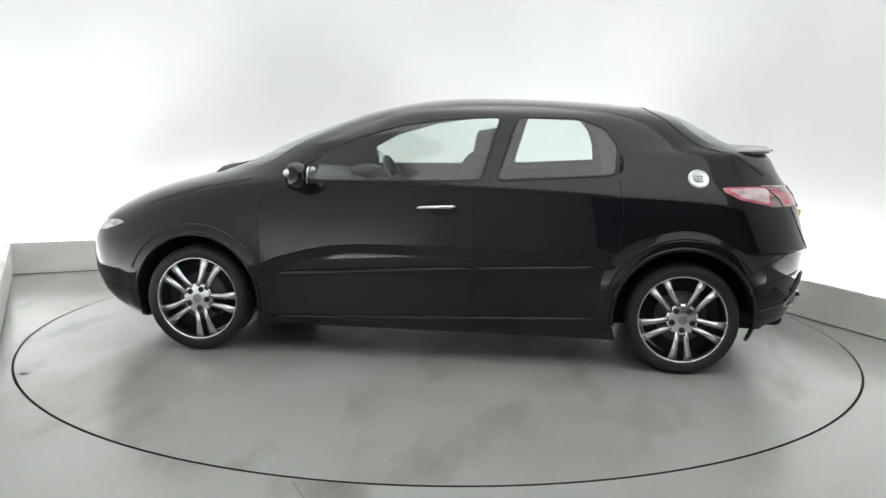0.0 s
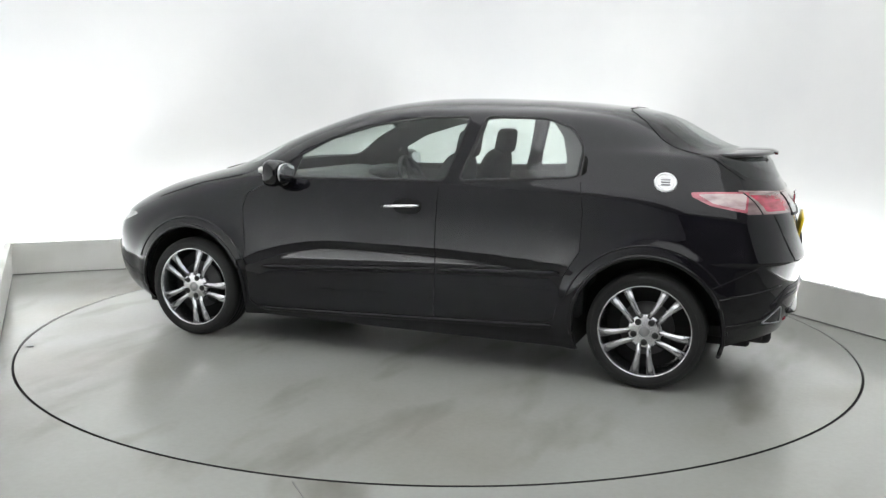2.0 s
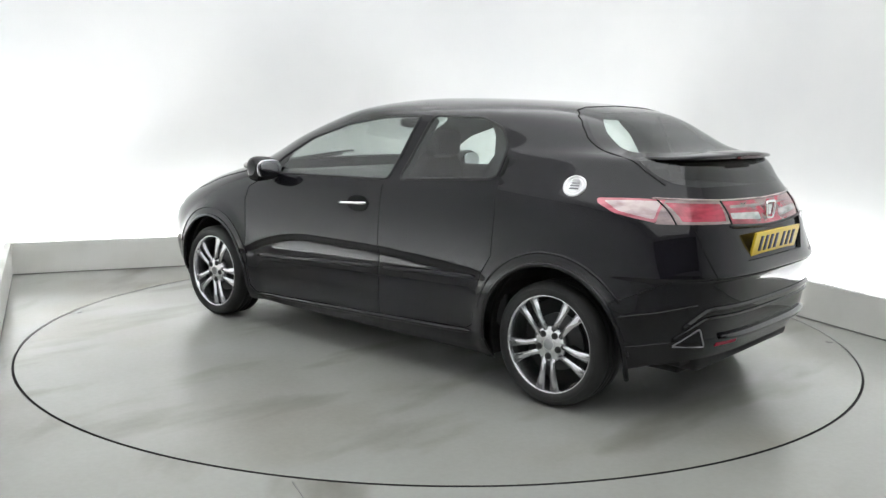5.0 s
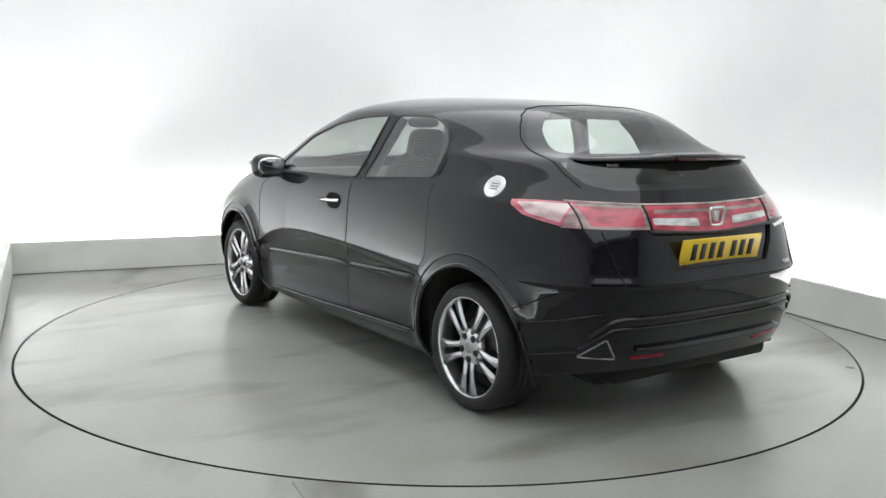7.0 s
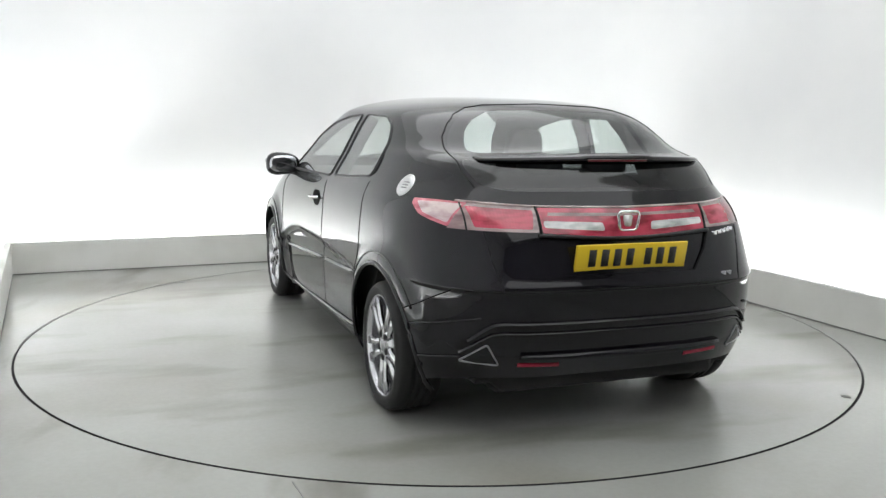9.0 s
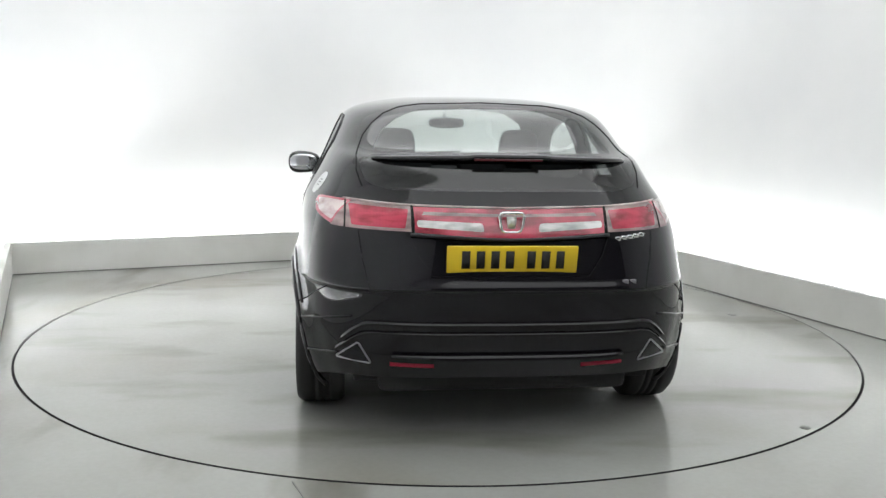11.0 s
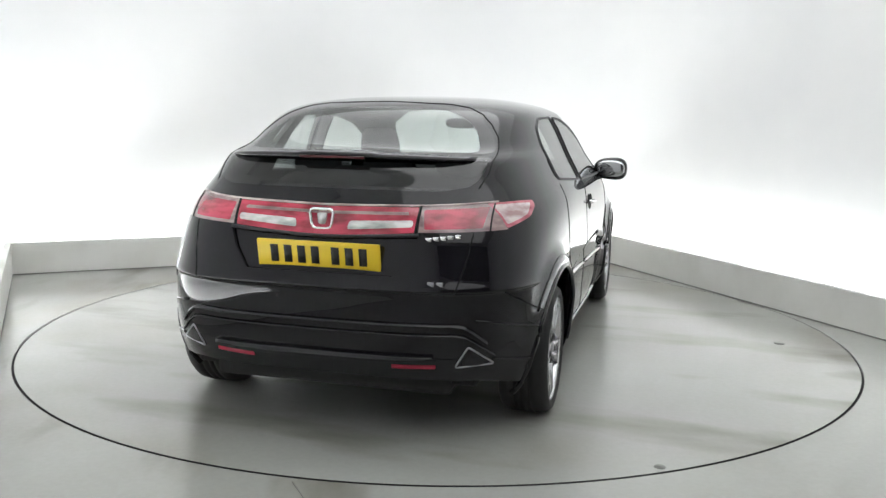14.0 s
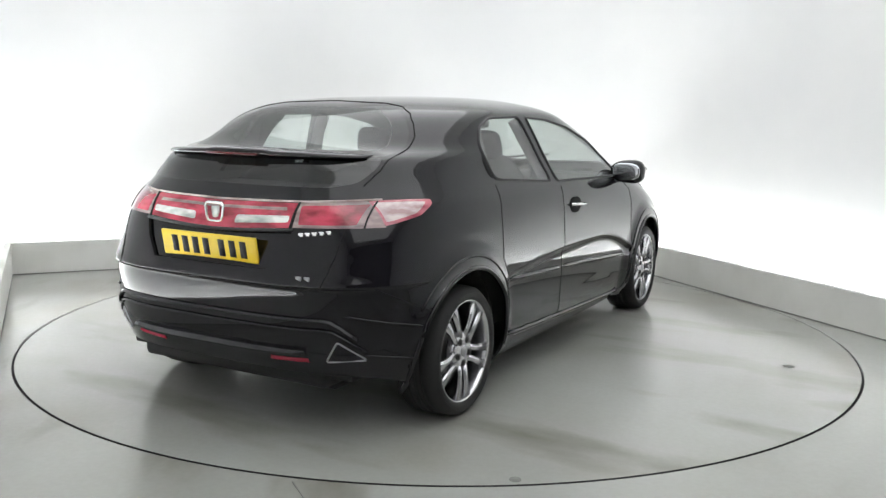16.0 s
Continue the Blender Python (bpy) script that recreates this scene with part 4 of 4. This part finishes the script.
def make_rear(car):
    # spoiler over the split of the rear window
    bm = bmesh.new()
    rows = []
    for k in range(41):
        y = -0.545 + 1.09 * k / 40
        u = abs(y) / 0.545
        tip = -1.858 + 0.11 * u * u + 0.09 * u ** 8
        root = -1.58 + 0.02 * u
        top = 1.163 - 0.016 * u ** 2 + (0.004 if u < 0.3 else 0)
        th = 0.019 * (1 - 0.45 * u ** 3)
        prof = [(root, top - 0.004), ((root + tip) / 2, top + 0.004), (tip + 0.02, top + 0.002), (tip, top - 0.006), (tip + 0.002, top - th), (tip + 0.03, top - th - 0.004), ((root + tip) / 2, top - th), (root, top - th - 0.005)]
        rows.append([bm.verts.new((x, y, z)) for x, z in prof])
    for p, q in zip(rows, rows[1:]):
        for j in range(8):
            bm.faces.new((p[j], q[j], q[(j + 1) % 8], p[(j + 1) % 8]))
    bm.faces.new(rows[0])
    bm.faces.new(rows[-1][::-1])
    bmesh.ops.recalc_face_normals(bm, faces=bm.faces[:])
    sp = part("spoiler", bm, M_PAINT, car, "slim glossy black spoiler across the rear window")
    bm = bmesh.new()
    box(bm, (-1.868, -0.14, 1.141), (-1.85, 0.14, 1.152), 0.003)
    part("brake_light", bm, M_BRAKE_LENS, sp, "dark red high brake light")
    # shut lines of the tailgate
    gate = mirrored([(0.585, 1.03), (0.606, 1.09), (0.604, 1.15), (0.574, 1.225), (0.530, 1.280), (0.475, 1.325), (0.40, 1.355), (0.30, 1.370), (0.0, 1.380)])
    back_line(car, "shut_line", gate, 0.0032, M_GAP)
    for s in (1, -1):
        back_line(car, "shut_line", [(s * .60, .865), (s * .585, .76), (s * .555, .645)], 0.003, M_GAP)
        back_line(car, "shut_line", [(s * .391, .965), (s * .388, .862)], 0.005, M_GAP)
        back_line(car, "shut_line", [(s * .652, .972), (s * .655, .872)], 0.004, M_GAP)
    back_line(car, "shut_line", mirrored([(0.555, 0.641), (0.0, 0.641)]), 0.003, M_GAP)
    back_line(car, "lamp_trim", mirrored([(0.66, .979), (0.42, .968), (0.0, .960)]), 0.005, M_PINK, "pale clear edge of the lamp bar")
    back_line(car, "garnish", mirrored([(0.40, .858), (0.10, .842), (0.0, .840)]), 0.008, M_TRIM, "black garnish under the lamp bar")
    # chrome badge, plain
    x = surf_x(0, 0.905) - 0.004
    bm = bmesh.new()
    ring = rounded([(-0.052, 0.945), (0.052, 0.945), (0.040, 0.868), (-0.040, 0.868)], 0.022, 5)
    tube(bm, [(x - 0.006, y, z) for y, z in ring], 0.0065, 8, True)
    badge = part("badge", bm, M_CHROME, car, "plain chrome badge frame")
    bm = bmesh.new()
    prism(bm, rounded([(-0.020, 0.930), (0.020, 0.930), (0.015, 0.884), (-0.015, 0.884)], 0.008, 3), x - 0.005, x + 0.004, "x")
    part("badge_plate", bm, M_CAP_BRIGHT, badge, "plain silver badge plate")
    # number plate with plain bars
    tilt = Matrix.Translation((surf_x(0, 0.77) - 0.004, 0, 0.767)) @ Matrix.Rotation(radians(-11), 4, "Y")
    bm = bmesh.new()
    box(bm, (-0.006, -0.26, -0.0555), (0.006, 0.26, 0.0555), 0.003, 2, tilt)
    plate = part("number_plate", bm, M_PLATE, car, "yellow number plate")
    for k, y in enumerate((0.185, 0.127, 0.069, 0.011, -0.074, -0.132, -0.190)):
        bm = bmesh.new()
        box(bm, (-0.0075, y - 0.0165, -0.036), (-0.0055, y + 0.0165, 0.036), 0, 1, tilt)
        part("bar", bm, M_INK, plate, "plain black bar")
    bm = bmesh.new()
    box(bm, (-0.0075, -0.10, -0.068), (0.004, 0.08, -0.058), 0.001, 1, tilt)
    part("plate_foot", bm, M_CAP, plate, "grey strip below the plate")
    bm = bmesh.new()
    box(bm, (-1.975, -0.22, 0.838), (-1.93, 0.22, 0.852), 0.004)
    part("plate_lamp_housing", bm, M_TRIM, car)
    # plain bars for the small chrome lettering
    for k in range(5):
        y = -0.438 - 0.027 * k
        bm = bmesh.new()
        box(bm, (surf_x(y, .847) - 0.004, y - 0.0125, 0.842 + 0.003 * k - 0.008), (surf_x(y, .847) + 0.004, y + 0.0125, 0.842 + 0.003 * k + 0.008), 0.001, 1)
        part("lettering_bar", bm, M_CHROME, car, "small chrome bar")
    for k in range(2):
        y = -0.462 - 0.034 * k
        bm = bmesh.new()
        box(bm, (surf_x(y, .676) - 0.003, y - 0.013, 0.667), (surf_x(y, .676) + 0.004, y + 0.013, 0.684), 0.001, 1)
        part("lettering_bar", bm, M_CAP, car, "small grey bar")
    # bumper ridges, lip, reflectors, exhaust finishers
    back_ledge(car, "bumper_ridge", mirrored([(0.672, 0.432), (0.62, 0.480), (0.585, 0.503), (0.545, 0.510), (0.30, 0.509), (0.0, 0.508)]), 0.020, 0.017, "glossy black bumper ridge")
    back_ledge(car, "bumper_ridge", mirrored([(0.695, 0.380), (0.63, 0.437), (0.59, 0.463), (0.545, 0.470), (0.30, 0.469), (0.0, 0.468)]), 0.016, 0.012, "glossy black bumper ridge")
    bm = bmesh.new()
    rows = []
    for k in range(31):
        y = -0.47 + 0.94 * k / 30
        u = abs(y) / 0.47
        h = 0.018 * (1 - u ** 4) + 0.003
        x = surf_x(y, 0.37)
        rows.append([bm.verts.new(p) for p in ((x + 0.01, y, 0.385 + 0.004), (x - 0.022, y, 0.382 - 0.2 * h), (x - 0.028, y, 0.372 - h), (x + 0.01, y, 0.362 - h))])
    for p, q in zip(rows, rows[1:]):
        for j in range(4):
            bm.faces.new((p[j], q[j], q[(j + 1) % 4], p[(j + 1) % 4]))
    bm.faces.new(rows[0])
    bm.faces.new(rows[-1][::-1])
    bmesh.ops.recalc_face_normals(bm, faces=bm.faces[:])
    part("bumper_lip", bm, M_PAINT, car, "glossy black lower bumper lip")
    for s in (1, -1):
        back_ledge(car, "reflector", [(s * 0.30, 0.328), (s * 0.475, 0.334)], 0.019, 0.006, "slim red bumper reflector", M_RED_DARK)
        tri = rounded([(s * 0.692, 0.345), (s * 0.602, 0.424), (s * 0.548, 0.334)], 0.012, 3)
        bm = bmesh.new()
        tube(bm, [(surf_x(y, z) - 0.003, y, z) for y, z in tri], 0.0038, 8, True)
        fin = part("exhaust_finisher", bm, M_CAP, car, "triangular grey-edged exhaust finisher")
        # closed black face flush with the bumper, colours in the opening's shade
        bm = bmesh.new()
        lo = [bm.verts.new((surf_x(y, z) - 0.003, y, z)) for y, z in tri]
        hi = [bm.verts.new((surf_x(y, z) + 0.03, y, z)) for y, z in tri]
        for k in range(len(tri)):
            bm.faces.new((lo[k], lo[k - 1], hi[k - 1], hi[k]))
        bm.faces.new(lo)
        bm.faces.new(hi[::-1])
        bmesh.ops.recalc_face_normals(bm, faces=bm.faces[:])
        part("exhaust_shade", bm, M_GAP, fin, "flush black face for the exhaust opening's shade")
    # dark box added inside, blocks light leaking round the plate recess
    bm = bmesh.new()
    box(bm, (-1.90, -0.47, 0.63), (-1.86, 0.47, 0.88), 0.01)
    part("recess_backing", bm, M_DARK, car)
    bm = bmesh.new()
    box(bm, (-1.90, -0.52, 0.20), (-1.72, 0.52, 0.30), 0.03)
    part("silencer", bm, M_DARK, car, "dark silencer box")


def make_front(car):
    bm = bmesh.new()
    tube(bm, [(1.30, 0.50, 0.962), (1.24, 0.30, 0.995), (1.17, 0.0, 1.035), (1.14, -0.20, 1.052)], 0.008, 8)
    tube(bm, [(1.34, 0.10, 0.985), (1.27, -0.02, 1.004), (1.20, -0.15, 1.03)], 0.011, 8)
    part("wiper", bm, M_TRIM, car, "black wiper arm")
    bm = bmesh.new()
    tube(bm, [(1.34, 0.45, 0.955), (1.40, 0.20, 0.968), (1.42, 0.0, 0.972), (1.40, -0.20, 0.968), (1.34, -0.45, 0.955)], 0.014, 8)
    part("cowl", bm, M_TRIM, car, "black scuttle panel")


def make_car():
    car = bpy.data.objects.new("car", None)
    scene.collection.objects.link(car)
    tagged(car, "glossy black five-door hatchback with silver alloy wheels on the turntable", "car")
    make_body(car)
    for x, turn in ((HUB_X, 113), (-HUB_X, -90)):
        for s in (1, -1):
            make_wheel(car, x, s, turn)
    bm = bmesh.new()
    box(bm, (-0.93, -.80, .155), (0.93, .80, .20), .02)
    box(bm, (-1.80, -.50, .17), (1.95, .50, .22), .02)
    part("underbody", bm, M_DARK, car, "dark underbody tray")
    make_sides(car)
    make_rear(car)
    make_front(car)
    make_cabin(car)
    return car


room()
turntable = make_turntable()
car = make_car()


def motions():
    walk(turntable, [(t, pose(0, 0, 0, 0, 0, a)) for t, a in TURN])
    rows = []
    for t, a in TURN:
        p = Matrix.Rotation(radians(a), 3, "Z") @ Vector((*CAR_OFF, 0))
        rows.append((t, pose(p.x, p.y, 0, 0, 0, a)))
    walk(car, rows)


motions()
